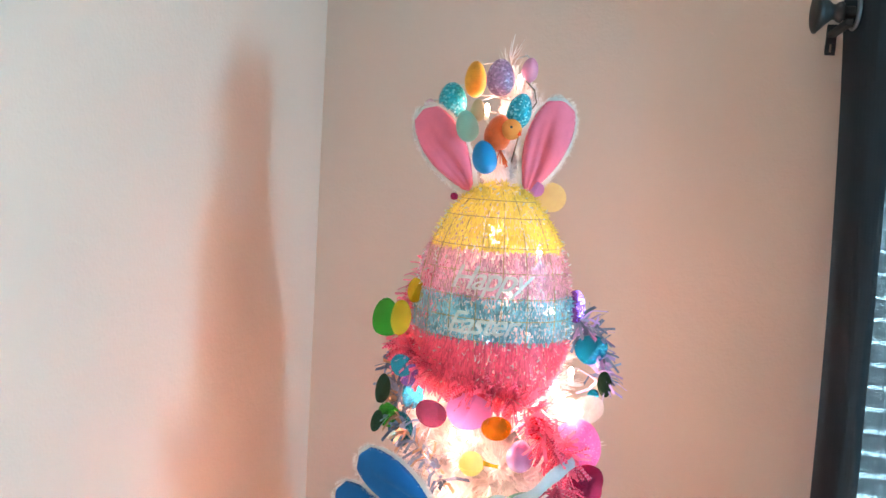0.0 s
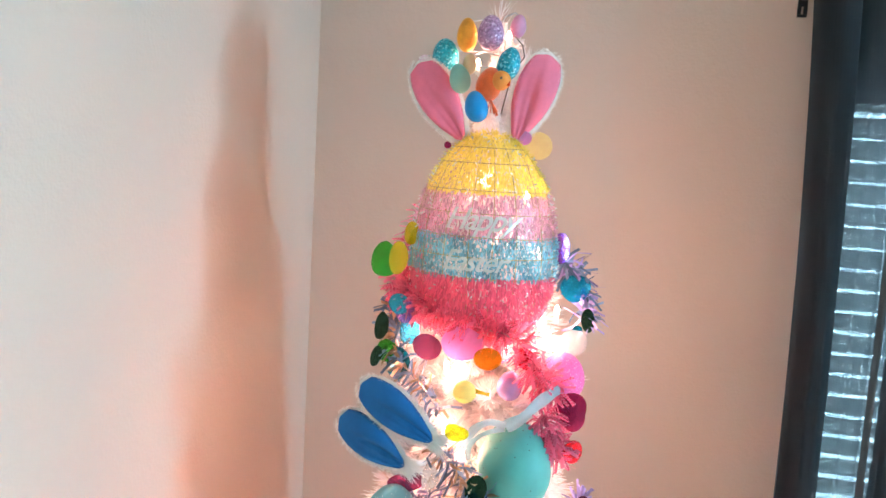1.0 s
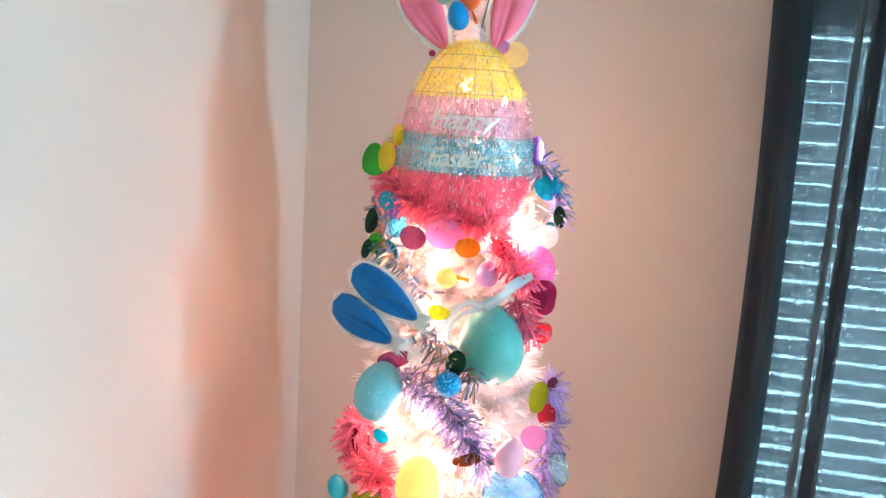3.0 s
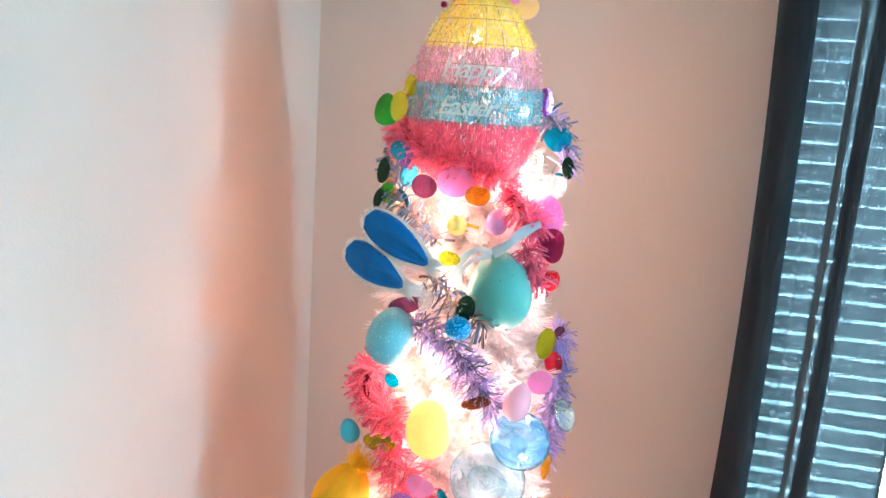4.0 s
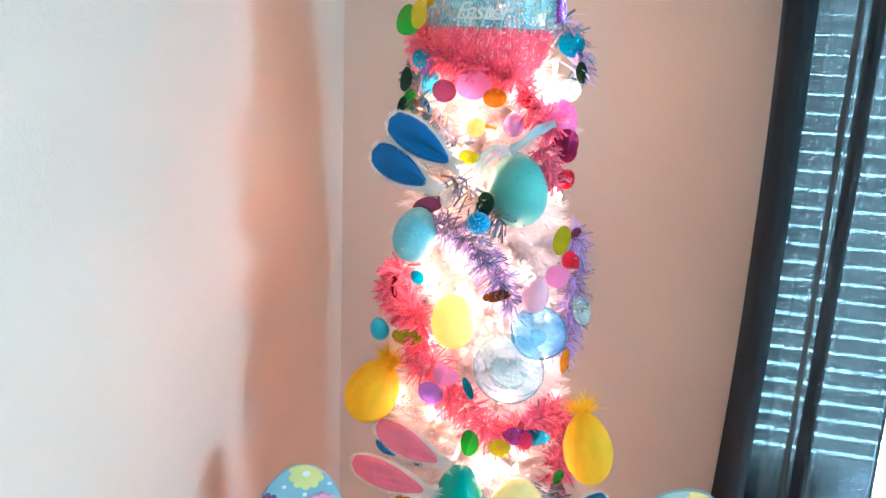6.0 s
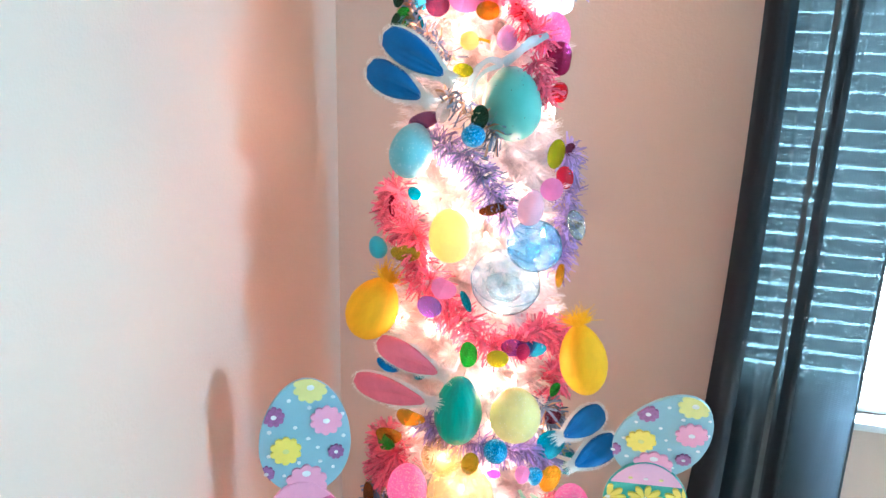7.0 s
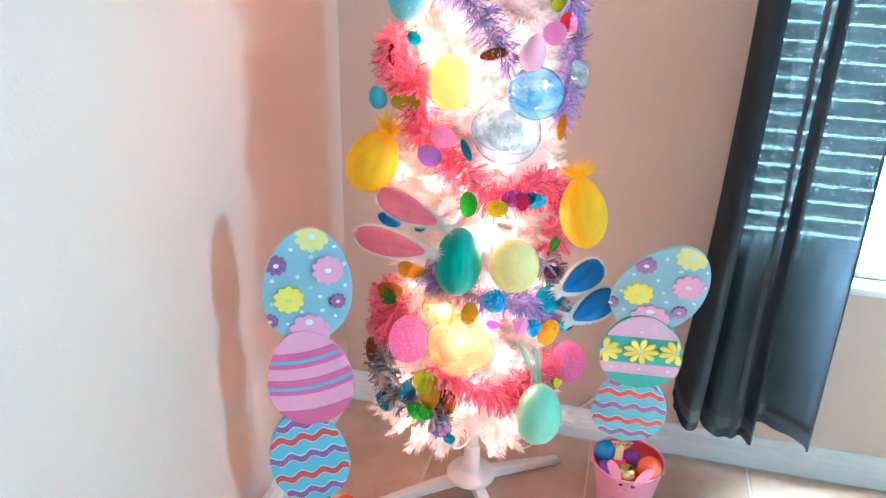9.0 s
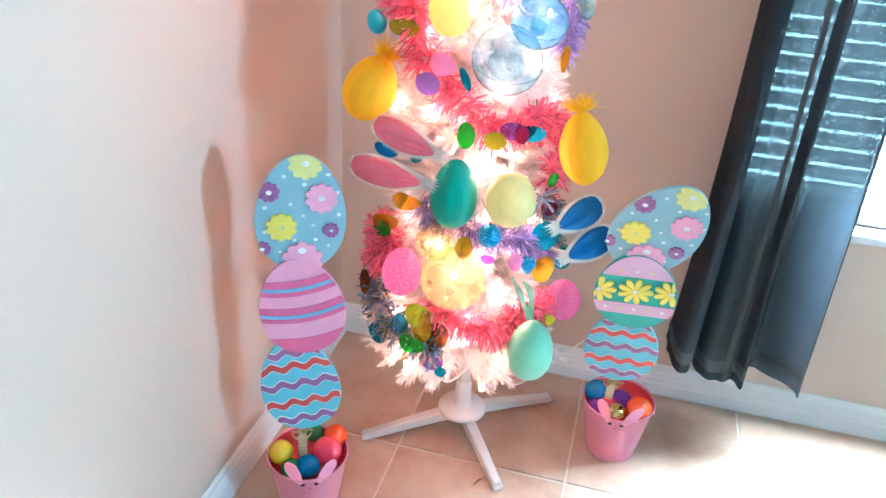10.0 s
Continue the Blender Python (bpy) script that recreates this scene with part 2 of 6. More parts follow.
PINKT = surface("hot_pink_tinsel", (1.0, 0.235, 0.37), 0.3, 0.04, 0.2, 60, 0, trans=0.56, island=0.22)
NETT = netting("hot_pink_netting", (1.0, 0.37, 0.5), (0.8, 0.07, 0.2), 0.54, 0.04)
LILACT = surface("lilac_tinsel", (0.4, 0.34, 0.66), 0.3, 0.25, 0.2, 60, 0, trans=0.3, island=0.4)
BLUET = surface("dusty_blue_tinsel", (0.17, 0.26, 0.4), 0.3, 0.3, 0.3, 60, 0, trans=0.25, island=0.5)
GOLDT = surface("copper_gold_tinsel", (0.5, 0.33, 0.2), 0.28, 0.4, 0.3, 60, 0, trans=0.2, island=0.4)
YELT = surface("yellow_tinsel", (0.92, 0.83, 0.2), 0.5, 0.0, 0.1, 60, 0, trans=0.45, island=0.14)
ROSET = surface("rose_lilac_tinsel", (0.84, 0.5, 0.62), 0.3, 0.2, 0.3, 30, 0, trans=0.42, island=0.3)
AQUAT = surface("aqua_tinsel", (0.27, 0.66, 0.82), 0.3, 0.2, 0.35, 30, 0, trans=0.4, island=0.35)
EGGWIRE = surface("olive_yellow_wire", (0.46, 0.43, 0.2), 0.5, 0.0, 0.3, 60, 0)
WIRED = surface("dark_olive_wire", (0.1, 0.1, 0.06), 0.4, 0.4, 0.3, 60, 0)
HOOK = surface("silver_hook_wire", (0.6, 0.6, 0.6), 0.3, 1.0, 0.1, 60, 0)
LETTER = surface("iridescent_letter_foil", (0.74, 0.9, 0.85), 0.28, 0.4, 0.25, 90, 0.3, 60)
FUR = surface("white_plush", (0.92, 0.87, 0.82), 0.9, 0.0, 0.06, 40, 0.6, 500, sheen=0.5)
PINKS = surface("pink_satin", (0.95, 0.2, 0.3), 0.75, 0.0, 0.14, 18, 0.2, 60)
BLUES = surface("royal_blue_satin", (0.0, 0.12, 0.36), 0.8, 0.0, 0.2, 18, 0.2, 60)
RIBBON = surface("pale_aqua_ribbon", (0.6, 0.82, 0.88), 0.3, 0.0, 0.1, 25, 0.05, trans=0.35)
MINTR = surface("mint_ribbon", (0.35, 0.72, 0.6), 0.35, 0.0, 0.1, 25, 0.05, trans=0.35)
CORD = surface("white_vinyl_cord", (0.8, 0.79, 0.77), 0.4, 0.0, 0.05, 20, 0)
BULB = glow("lit_warm_bulb", (1.0, 0.78, 0.5), 55)
SHELL = {
    "orange": surface("amber_orange_shell", (0.9, 0.42, 0.04), 0.4, var=0.3, vscale=45, trans=0.2),
    "beige": speckled("sand_shell", (0.66, 0.5, 0.28), (0.3, 0.2, 0.1), 120, 0.12, 0.5),
    "mint": speckled("mint_shell", (0.26, 0.52, 0.42), (0.1, 0.2, 0.18), 120, 0.1, 0.5),
    "blue": surface("bright_blue_shell", (0.0, 0.24, 0.55), 0.4, var=0.15, vscale=30),
    "pink": surface("pearl_pink_shell", (0.72, 0.34, 0.5), 0.35, 0.1, var=0.15, vscale=40, trans=0.15),
    "lilac": surface("pearl_lilac_shell", (0.72, 0.42, 0.78), 0.2, 0.2, var=0.15, vscale=40, trans=0.2),
    "purpleg": glitter("purple_glitter", (0.6, 0.32, 0.52), 420, (0.9, 0.7, 0.85)),
    "tealg": glitter("teal_glitter", (0.03, 0.48, 0.6), 420, (0.4, 0.85, 0.9)),
    "blueg": glitter("blue_glitter", (0.0, 0.32, 0.7), 520, (0.2, 0.7, 1.0)),
    "pinkg": glitter("pink_glitter", (1.0, 0.42, 0.8), 480, (1, 0.92, 0.98), 0.8, 0.3, 0.92),
    "fuchsia": glitter("fuchsia_glitter", (0.88, 0.36, 0.75), 650, (1, 0.75, 0.95), 0.6, 0.12, 0.85),
    "yellowg": speckled("pale_lemon_shell", (0.86, 0.84, 0.42), (1, 1, 0.85), 260, 0.3, 0.4, 0.4),
    "teal": speckled("seafoam_shell", (0.11, 0.42, 0.36), (0.06, 0.1, 0.08), 120, 0.13, 0.42),
    "sky": speckled("frosted_sky_blue_shell", (0.18, 0.5, 0.56), (0.75, 0.92, 0.95), 300, 0.26, 0.5),
    "yellow": surface("lemon_shell", (0.92, 0.92, 0.4), 0.45, var=0.06, vscale=30, trans=0.58),
    "palepink": surface("pale_rose_shell", (0.86, 0.6, 0.7), 0.25, var=0.08, vscale=30, trans=0.4),
    "green": surface("spring_green_shell", (0.2, 0.58, 0.4), 0.32, var=0.08, vscale=30, coat=0.3),
    "cyan": surface("cyan_shell", (0.02, 0.4, 0.55), 0.3, var=0.1, vscale=30, coat=0.3),
    "chick": surface("orange_flock", (0.92, 0.13, 0.02), 0.9, var=0.2, vscale=80, bump=0.6, bscale=500, sheen=0.4),
    "amberc": clear_plastic("clear_amber_plastic", (1.0, 0.86, 0.44), 0.3, 1.014),
    "bluec": clear_plastic("clear_blue_plastic", (0.16, 0.68, 1.0), 0.3, 1.08),
    "clearc": clear_plastic("clear_icy_plastic", (0.55, 0.9, 1.0), 0.2, 1.05),
    "tealc": clear_plastic("clear_teal_plastic", (0.45, 0.8, 0.85), 0.25),
    "yellowf": surface("golden_crinkled_tissue", (0.92, 0.61, 0.012), 0.7, var=0.08, vscale=22, bump=0.35, bscale=60, stretch=(2, 2, 0.5), trans=0.42),
    "greenf": surface("emerald_crinkled_tissue", (0.0, 0.35, 0.26), 0.5, var=0.25, vscale=22, bump=0.9, bscale=40, stretch=(2, 2, 0.3), trans=0.15),
    "redp": surface("red_plastic", (0.75, 0.03, 0.03), 0.2, var=0.08, coat=0.4),
    "orangep": surface("orange_plastic", (0.92, 0.08, 0.01), 0.2, var=0.08, coat=0.4),
    "yellowp": surface("yellow_plastic", (0.82, 0.6, 0.03), 0.25, var=0.08, coat=0.4),
    "bluep": surface("blue_plastic", (0.0, 0.2, 0.48), 0.2, var=0.08, coat=0.4),
    "pinkp": surface("hot_pink_plastic", (0.9, 0.05, 0.11), 0.2, var=0.08, coat=0.4),
    "greenp": surface("green_plastic", (0.02, 0.3, 0.1), 0.25, var=0.08, coat=0.4),
    "goldp": surface("gold_chrome", (0.9, 0.68, 0.25), 0.1, 1.0, 0.1, 20, 0.05),
    "purplep": surface("purple_plastic", (0.2, 0.04, 0.35), 0.25, var=0.08, coat=0.4),
}
FOIL = {
    "green": foil("green_foil", (0.08, 0.5, 0.06)), "lime": foil("lime_foil", (0.55, 0.62, 0.04)), "yellow": foil("yellow_foil", (0.85, 0.68, 0.06)),
    "cream": foil("cream_foil", (0.95, 0.72, 0.36), 0.3, 0.25), "cyan": foil("cyan_foil", (0.05, 0.5, 0.68)), "dark": foil("dark_green_foil", (0.04, 0.1, 0.06)),
    "ltblue": foil("light_blue_foil", (0.15, 0.5, 0.68)), "mauve": foil("mauve_foil", (0.3, 0.1, 0.2)), "pink": foil("lilac_pink_foil", (0.78, 0.4, 0.72), 0.3),
    "orange": foil("amber_foil", (0.6, 0.31, 0.03)), "red": foil("red_foil", (0.75, 0.06, 0.1)), "crimson": foil("crimson_foil", (0.5, 0.04, 0.16)),
    "white": foil("silver_foil", (0.85, 0.88, 0.9)), "purple": foil("purple_foil", (0.4, 0.14, 0.55)), "violet": foil("violet_foil", (0.42, 0.25, 0.65)),
    "olive": foil("olive_gold_foil", (0.5, 0.4, 0.03)), "gold": foil("gold_foil", (0.65, 0.38, 0.03)), "blue": foil("blue_foil", (0.02, 0.3, 0.7)),
    "teal": foil("teal_foil", (0.03, 0.32, 0.42)), "brown": foil("bronze_foil", (0.3, 0.12, 0.04)),
}
WOODP = {
    "blue": surface("dusty_blue_paint", (0.27, 0.46, 0.54), 0.6, var=0.05, vscale=25), "pink": surface("candy_pink_paint", (0.83, 0.36, 0.52), 0.6, var=0.05, vscale=25),
    "rose": surface("rose_paint", (0.68, 0.13, 0.28), 0.6, var=0.07, vscale=25), "aqua": surface("aqua_paint", (0.15, 0.5, 0.62), 0.6, var=0.05, vscale=25),
    "red": surface("brick_red_paint", (0.58, 0.06, 0.06), 0.6, var=0.1, vscale=60), "plum": surface("plum_glitter_paint", (0.28, 0.1, 0.26), 0.5, var=0.25, vscale=160),
    "white": surface("white_paint", (0.82, 0.82, 0.82), 0.6, var=0.04), "yellow": surface("butter_yellow_paint", (0.85, 0.68, 0.12), 0.6, var=0.06, vscale=30),
    "paleyel": surface("pale_lemon_paint", (0.72, 0.68, 0.25), 0.6, var=0.06, vscale=30), "teal": surface("deep_teal_paint", (0.03, 0.33, 0.29), 0.6, var=0.07, vscale=30),
    "lilac": surface("lilac_pink_paint", (0.72, 0.42, 0.6), 0.6, var=0.05, vscale=30), "sky": surface("sky_blue_paint", (0.2, 0.45, 0.65), 0.6, var=0.05),
    "raw": surface("raw_birch_ply", (0.55, 0.4, 0.25), 0.7, var=0.2, vscale=30, stretch=(1, 1, 8)),
}
PAIL = surface("pink_enamel_tin", (0.9, 0.32, 0.47), 0.3, 0.1, 0.05, 10, 0.04, coat=0.3)
PAILIN = surface("red_pink_enamel_tin", (0.78, 0.05, 0.08), 0.3, 0.1, 0.06, 10, 0.04, coat=0.3)
INK = surface("black_ink", (0.01, 0.01, 0.01), 0.4, bump=0)
RAFFIA = surface("jute_raffia", (0.5, 0.34, 0.16), 0.8, var=0.25, vscale=60)

# ---- helpers of this scene ----
def mesh_of(name, bm, material, smooth=True):
    me = bpy.data.meshes.new(name)
    bm.to_mesh(me)
    bm.free()
    for mt in (material if isinstance(material, (list, tuple)) else [material]):
        me.materials.append(mt)
    if smooth:
        me.polygons.foreach_set("use_smooth", [True] * len(me.polygons))
    return me


def part(name, bm, material, parent, label="", smooth=True):
    ob = new(name, mesh_of(name, bm, material, smooth))
    ob.parent = parent
    return tagged(ob, label)


def thing(name, at, label, category, group="", kind=""):
    ob = new(name)
    ob.empty_display_size = 0.02
    ob.location = at
    return tagged(ob, label, category, group, kind)


def solid(name, bm, material, label, category, group="", kind="", smooth=True):
    return tagged(new(name, mesh_of(name, bm, material, smooth)), label, category, group, kind)


def add_box(bm, lo, hi, bevel=0.0):
    r = bmesh.ops.create_cube(bm, size=1.0)
    c = [(a + b) / 2 for a, b in zip(lo, hi)]
    s = [b - a for a, b in zip(lo, hi)]
    for v in r["verts"]:
        v.co = Vector([v.co[i] * s[i] + c[i] for i in range(3)])
    if bevel:
        es = list({e for v in r["verts"] for e in v.link_edges})
        bmesh.ops.bevel(bm, geom=es, offset=bevel, segments=2, affect="EDGES", profile=0.6)
    return bm


def box(lo, hi, bevel=0.0):
    return add_box(bmesh.new(), lo, hi, bevel)


def tube(bm, pts, r, sides=6, closed=False):
    """A round tube along points; r is a number or one for each point."""
    pts = [Vector(p) for p in pts]
    rings = []
    for i, p in enumerate(pts):
        a, b = pts[max(i - 1, 0)], pts[min(i + 1, len(pts) - 1)]
        d = (b - a).normalized() if (b - a).length > 1e-9 else Vector((0, 0, 1))
        u = d.cross(Vector((0.31, 0.17, 0.93)) if abs(d.z) < 0.85 else Vector((1, 0.2, 0))).normalized()
        w = d.cross(u)
        k = r[i] if isinstance(r, (list, tuple)) else r
        rings.append([bm.verts.new(p + k * (math.cos(t) * u + math.sin(t) * w)) for t in [2 * math.pi * j / sides for j in range(sides)]])
    for a, b in zip(rings, rings[1:]):
        for j in range(sides):
            bm.faces.new((a[j], a[(j + 1) % sides], b[(j + 1) % sides], b[j]))
    bm.faces.new(rings[0][::-1])
    bm.faces.new(rings[-1])
    return bm


def lathe(bm, profile, sides=24, at=(0, 0, 0)):
    """Turns (radius, height) pairs round the z axis; ends of radius 0 close."""
    rings = []
    for r, z in profile:
        if r < 1e-6:
            rings.append([bm.verts.new((at[0], at[1], at[2] + z))])
        else:
            rings.append([bm.verts.new((at[0] + r * math.cos(t), at[1] + r * math.sin(t), at[2] + z)) for t in [2 * math.pi * j / sides for j in range(sides)]])
    for a, b in zip(rings, rings[1:]):
        for j in range(sides):
            k = (j + 1) % sides
            if len(a) == 1 and len(b) > 1:
                bm.faces.new((a[0], b[k], b[j]))
            elif len(b) == 1 and len(a) > 1:
                bm.faces.new((a[j], a[k], b[0]))
            elif len(a) > 1:
                bm.faces.new((a[j], a[k], b[k], b[j]))
    return bm


def extrude_outline(bm, pts, depth, y0=0.0, bevel=0.0):
    """A flat plate from an outline in x and z, its front face at y0, thickness towards +y."""
    front = [bm.verts.new((x, y0, z)) for x, z in pts]
    back = [bm.verts.new((x, y0 + depth, z)) for x, z in pts]
    f = bm.faces.new(front)
    bm.faces.new(back[::-1])
    n = len(pts)
    for i in range(n):
        j = (i + 1) % n
        bm.faces.new((front[i], back[i], back[j], front[j]))
    bmesh.ops.recalc_face_normals(bm, faces=bm.faces[:])
    if bevel:
        bmesh.ops.bevel(bm, geom=[e for e in f.edges], offset=bevel, segments=1, affect="EDGES")
    return bm


def strips(name, verts, faces, material, parent=None, label="", uvs=None):
    me = bpy.data.meshes.new(name)
    me.from_pydata(verts, [], faces)
    me.materials.append(material)
    if uvs:
        me.uv_layers.new(name="uv").data.foreach_set("uv", uvs)
    ob = new(name, me)
    if parent:
        ob.parent = parent
    return tagged(ob, label)


# ---- the room ----
XW, YN, XE, YS, H = -0.565, 1.765, 3.6, -4.0, 2.74     # wall faces and ceiling height
WX0, WX1, WZ0, WZ1 = 0.39, 1.5, 0.565, 1.85            # the seen window's opening
EY0, EY1, EZ0, EZ1 = -1.4, 0.55, 0.95, 2.1               # unseen opening in the wall beside the camera; its edges cut off the daylight
bm = box((XW - 0.12, YS - 0.12, 0), (XW, YN + 0.14, H))
solid("wall_west", bm, WALL, "greige painted wall with light orange-peel texture", "wall", kind="structure", smooth=False)
bm = bmesh.new()
add_box(bm, (XW, YN, 0), (WX0, YN + 0.14, H))
add_box(bm, (WX1, YN, 0), (XE, YN + 0.14, H))
add_box(bm, (WX0, YN, 0), (WX1, YN + 0.14, WZ0))
add_box(bm, (WX0, YN, WZ1), (WX1, YN + 0.14, H))
solid("wall_north", bm, WALL, "greige painted wall with a window opening", "wall", kind="structure", smooth=False)
bm = bmesh.new()
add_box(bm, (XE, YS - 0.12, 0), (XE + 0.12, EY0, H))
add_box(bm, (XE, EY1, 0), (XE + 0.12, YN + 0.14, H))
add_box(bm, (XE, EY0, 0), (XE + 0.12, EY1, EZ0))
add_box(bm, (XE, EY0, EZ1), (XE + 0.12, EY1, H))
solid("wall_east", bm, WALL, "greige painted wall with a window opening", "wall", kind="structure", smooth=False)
# unseen wall; its opening is added only for the fill lamp there
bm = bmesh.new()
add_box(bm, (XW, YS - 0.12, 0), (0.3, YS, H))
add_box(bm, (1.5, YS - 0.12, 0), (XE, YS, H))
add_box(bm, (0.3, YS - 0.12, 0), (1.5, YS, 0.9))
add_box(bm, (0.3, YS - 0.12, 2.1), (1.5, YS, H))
solid("wall_south", bm, WALL, "greige painted wall with a window opening", "wall", kind="structure", smooth=False)
solid("ceiling", box((XW - 0.12, YS - 0.12, H), (XE + 0.12, YN + 0.14, H + 0.1)), CEIL, "flat white painted ceiling", "ceiling", kind="structure", smooth=False)


def skirting(name, length, m):
    """A stepped colonial skirting board, its back on y = 0, running along x."""
    prof = [(0, 0), (-0.015, 0), (-0.015, 0.034), (-0.0135, 0.037), (-0.0135, 0.052), (-0.011, 0.056), (-0.011, 0.066), (-0.007, 0.071), (-0.0065, 0.084), (-0.004, 0.089), (0, 0.09)]
    bm = bmesh.new()
    a = [bm.verts.new((0, y, z)) for y, z in prof]
    b = [bm.verts.new((length, y, z)) for y, z in prof]
    for i in range(len(prof) - 1):
        bm.faces.new((a[i], a[i + 1], b[i + 1], b[i]))
    bm.faces.new(a[::-1])
    bm.faces.new(b)
    ob = solid(name, bm, TRIM, "white stepped wooden skirting board along the wall", "skirting board", kind="structure", smooth=False)
    ob.matrix_world = m
    return ob


skirting("baseboard_north", XE - XW - 0.001, pose(XW + 0.001, YN - 0.0005, 0.001))
skirting("baseboard_west", YN - YS - 0.018, pose(XW + 0.0005, YS, 0.001, 0, 0, 90))
skirting("baseboard_south", XE - XW - 0.034, pose(XE - 0.017, YS + 0.0005, 0.001, 0, 0, 180))

# window with frame, sill, blind
win = thing("window_1", (WX0, YN, WZ0), "white framed window with bright daylight behind it", "window", kind="structure")
win.location = (0, 0, 0)
for lo, hi in (((WX0, YN + 0.07, WZ0), (WX0 + 0.04, YN + 0.11, WZ1)), ((WX1 - 0.04, YN + 0.07, WZ0), (WX1, YN + 0.11, WZ1)),
               ((WX0 + 0.04, YN + 0.07, WZ0), (WX1 - 0.04, YN + 0.11, WZ0 + 0.04)), ((WX0 + 0.04, YN + 0.07, WZ1 - 0.04), (WX1 - 0.04, YN + 0.11, WZ1))):
    part("window_frame", box(lo, hi, 0.003), TRIM, win, smooth=False)
part("window_sill", box((WX0 - 0.03, YN - 0.035, WZ0 - 0.022), (WX1 + 0.03, YN + 0.07, WZ0 - 0.001), 0.004), TRIM, win, "white painted sill", False)
glass = surface("window_glass", (0.9, 0.95, 0.95), 0.05, bump=0)
gn, gl = glass.node_tree.nodes, glass.node_tree.links
gt, gm = gn.new("ShaderNodeBsdfTransparent"), gn.new("ShaderNodeMixShader")
gm.inputs[0].default_value = 0.9
gl.new(gn["Principled BSDF"].outputs[0], gm.inputs[1])
gl.new(gt.outputs[0], gm.inputs[2])
gl.new(gm.outputs[0], gn["Material Output"].inputs[0])
for z0, z1 in ((WZ0 + 0.04, WZ1 - 0.04),):
    p = part("pane", box((WX0 + 0.04, YN + 0.088, z0), (WX1 - 0.04, YN + 0.092, z1)), glass, win, smooth=False)
    p.visible_shadow = False
blind = thing("window_blind", (0, 0, 0), "closed white horizontal slat blind, lit from behind", "blind")
part("headrail", box((WX0 + 0.006, YN + 0.004, WZ1 - 0.03), (WX1 - 0.006, YN + 0.05, WZ1 - 0.002), 0.003), TRIM, blind, smooth=False)
PITCH, n_slat = 0.0395, 31
bm = bmesh.new()
sl = []
for i in range(7):
    u = i / 6 - 0.5
    y, z = 0.0376 * u * math.cos(radians(69)), -0.0376 * u * math.sin(radians(69)) + 0.002 * math.cos(u * math.pi)
    sl.append((bm.verts.new((WX0 + 0.01, y, z)), bm.verts.new((WX1 - 0.01, y, z))))
for a, b in zip(sl, sl[1:]):
    bm.faces.new((a[0], a[1], b[1], b[0]))
for e, dy, dz in ((sl[0], 0.0022, -0.0004), (sl[-1], -0.0022, 0.0004)):    # rolled lips
    c = [bm.verts.new(v.co + Vector((0, dy, dz))) for v in e]
    bm.faces.new((e[0], e[1], c[1], c[0]))
slat_mesh = mesh_of("slat", bm, SLAT)
for i in range(n_slat):
    s = new("slat", slat_mesh)
    s.parent = blind
    s.location = (0, YN + 0.035, WZ0 + 0.03 + i * PITCH)
    s.rotation_euler = (radians(random.uniform(-1, 1)), 0, 0)
for x in (WX0 + 0.12, WX0 + 0.5, WX1 - 0.12):
    part("ladder_cord", tube(bmesh.new(), [(x, YN + 0.014, WZ0 + 0.01), (x, YN + 0.014, WZ1 - 0.05)], 0.0012), CORD, blind)
part("bottom_rail", box((WX0 + 0.01, YN + 0.012, WZ0 + 0.004), (WX1 - 0.01, YN + 0.05, WZ0 + 0.018), 0.003), TRIM, blind, smooth=False)
out = solid("backdrop", box((WX0 - 1.6, YN + 1.6, -0.2), (WX1 + 1.8, YN + 1.62, 3.6)), glow("overcast_daylight", (0.88, 0.96, 1.0), 45.0),
            "bright overcast daylight outside", "sky", kind="structure", smooth=False)
east_win = thing("window_2", (0, 0, 0), "white framed window opening beside the room", "window", kind="structure")
for lo, hi in (((XE + 0.05, EY0, EZ0), (XE + 0.09, EY0 + 0.04, EZ1)), ((XE + 0.05, EY1 - 0.04, EZ0), (XE + 0.09, EY1, EZ1)),
               ((XE + 0.05, EY0 + 0.04, EZ0), (XE + 0.09, EY1 - 0.04, EZ0 + 0.04)), ((XE + 0.05, EY0 + 0.04, EZ1 - 0.04), (XE + 0.09, EY1 - 0.04, EZ1))):
    part("window_frame", box(lo, hi, 0.003), TRIM, east_win, smooth=False)

# ---- curtain, rod ----
rod = thing("curtain_rod", (0, 0, 0), "black iron curtain rod with a flared finial", "curtain rod")
ROD_Y, ROD_Z = 1.665, 2.014
part("rod", tube(bmesh.new(), [(0.319, ROD_Y, ROD_Z), (1.62, ROD_Y, ROD_Z)], 0.0095, 12), ROD, rod)
fin = lathe(bmesh.new(), [(0, -0.002), (0.013, 0), (0.0165, 0.004), (0.0145, 0.009), (0.0115, 0.013), (0.0125, 0.017), (0.0175, 0.023), (0.0255, 0.031), (0.033, 0.038), (0.0325, 0.041), (0.027, 0.044), (0.015, 0.0465), (0, 0.0475)], 24)
f = part("finial", fin, ROD, rod)
f.matrix_local = pose(0.322, ROD_Y, ROD_Z, 0, -90, 0)
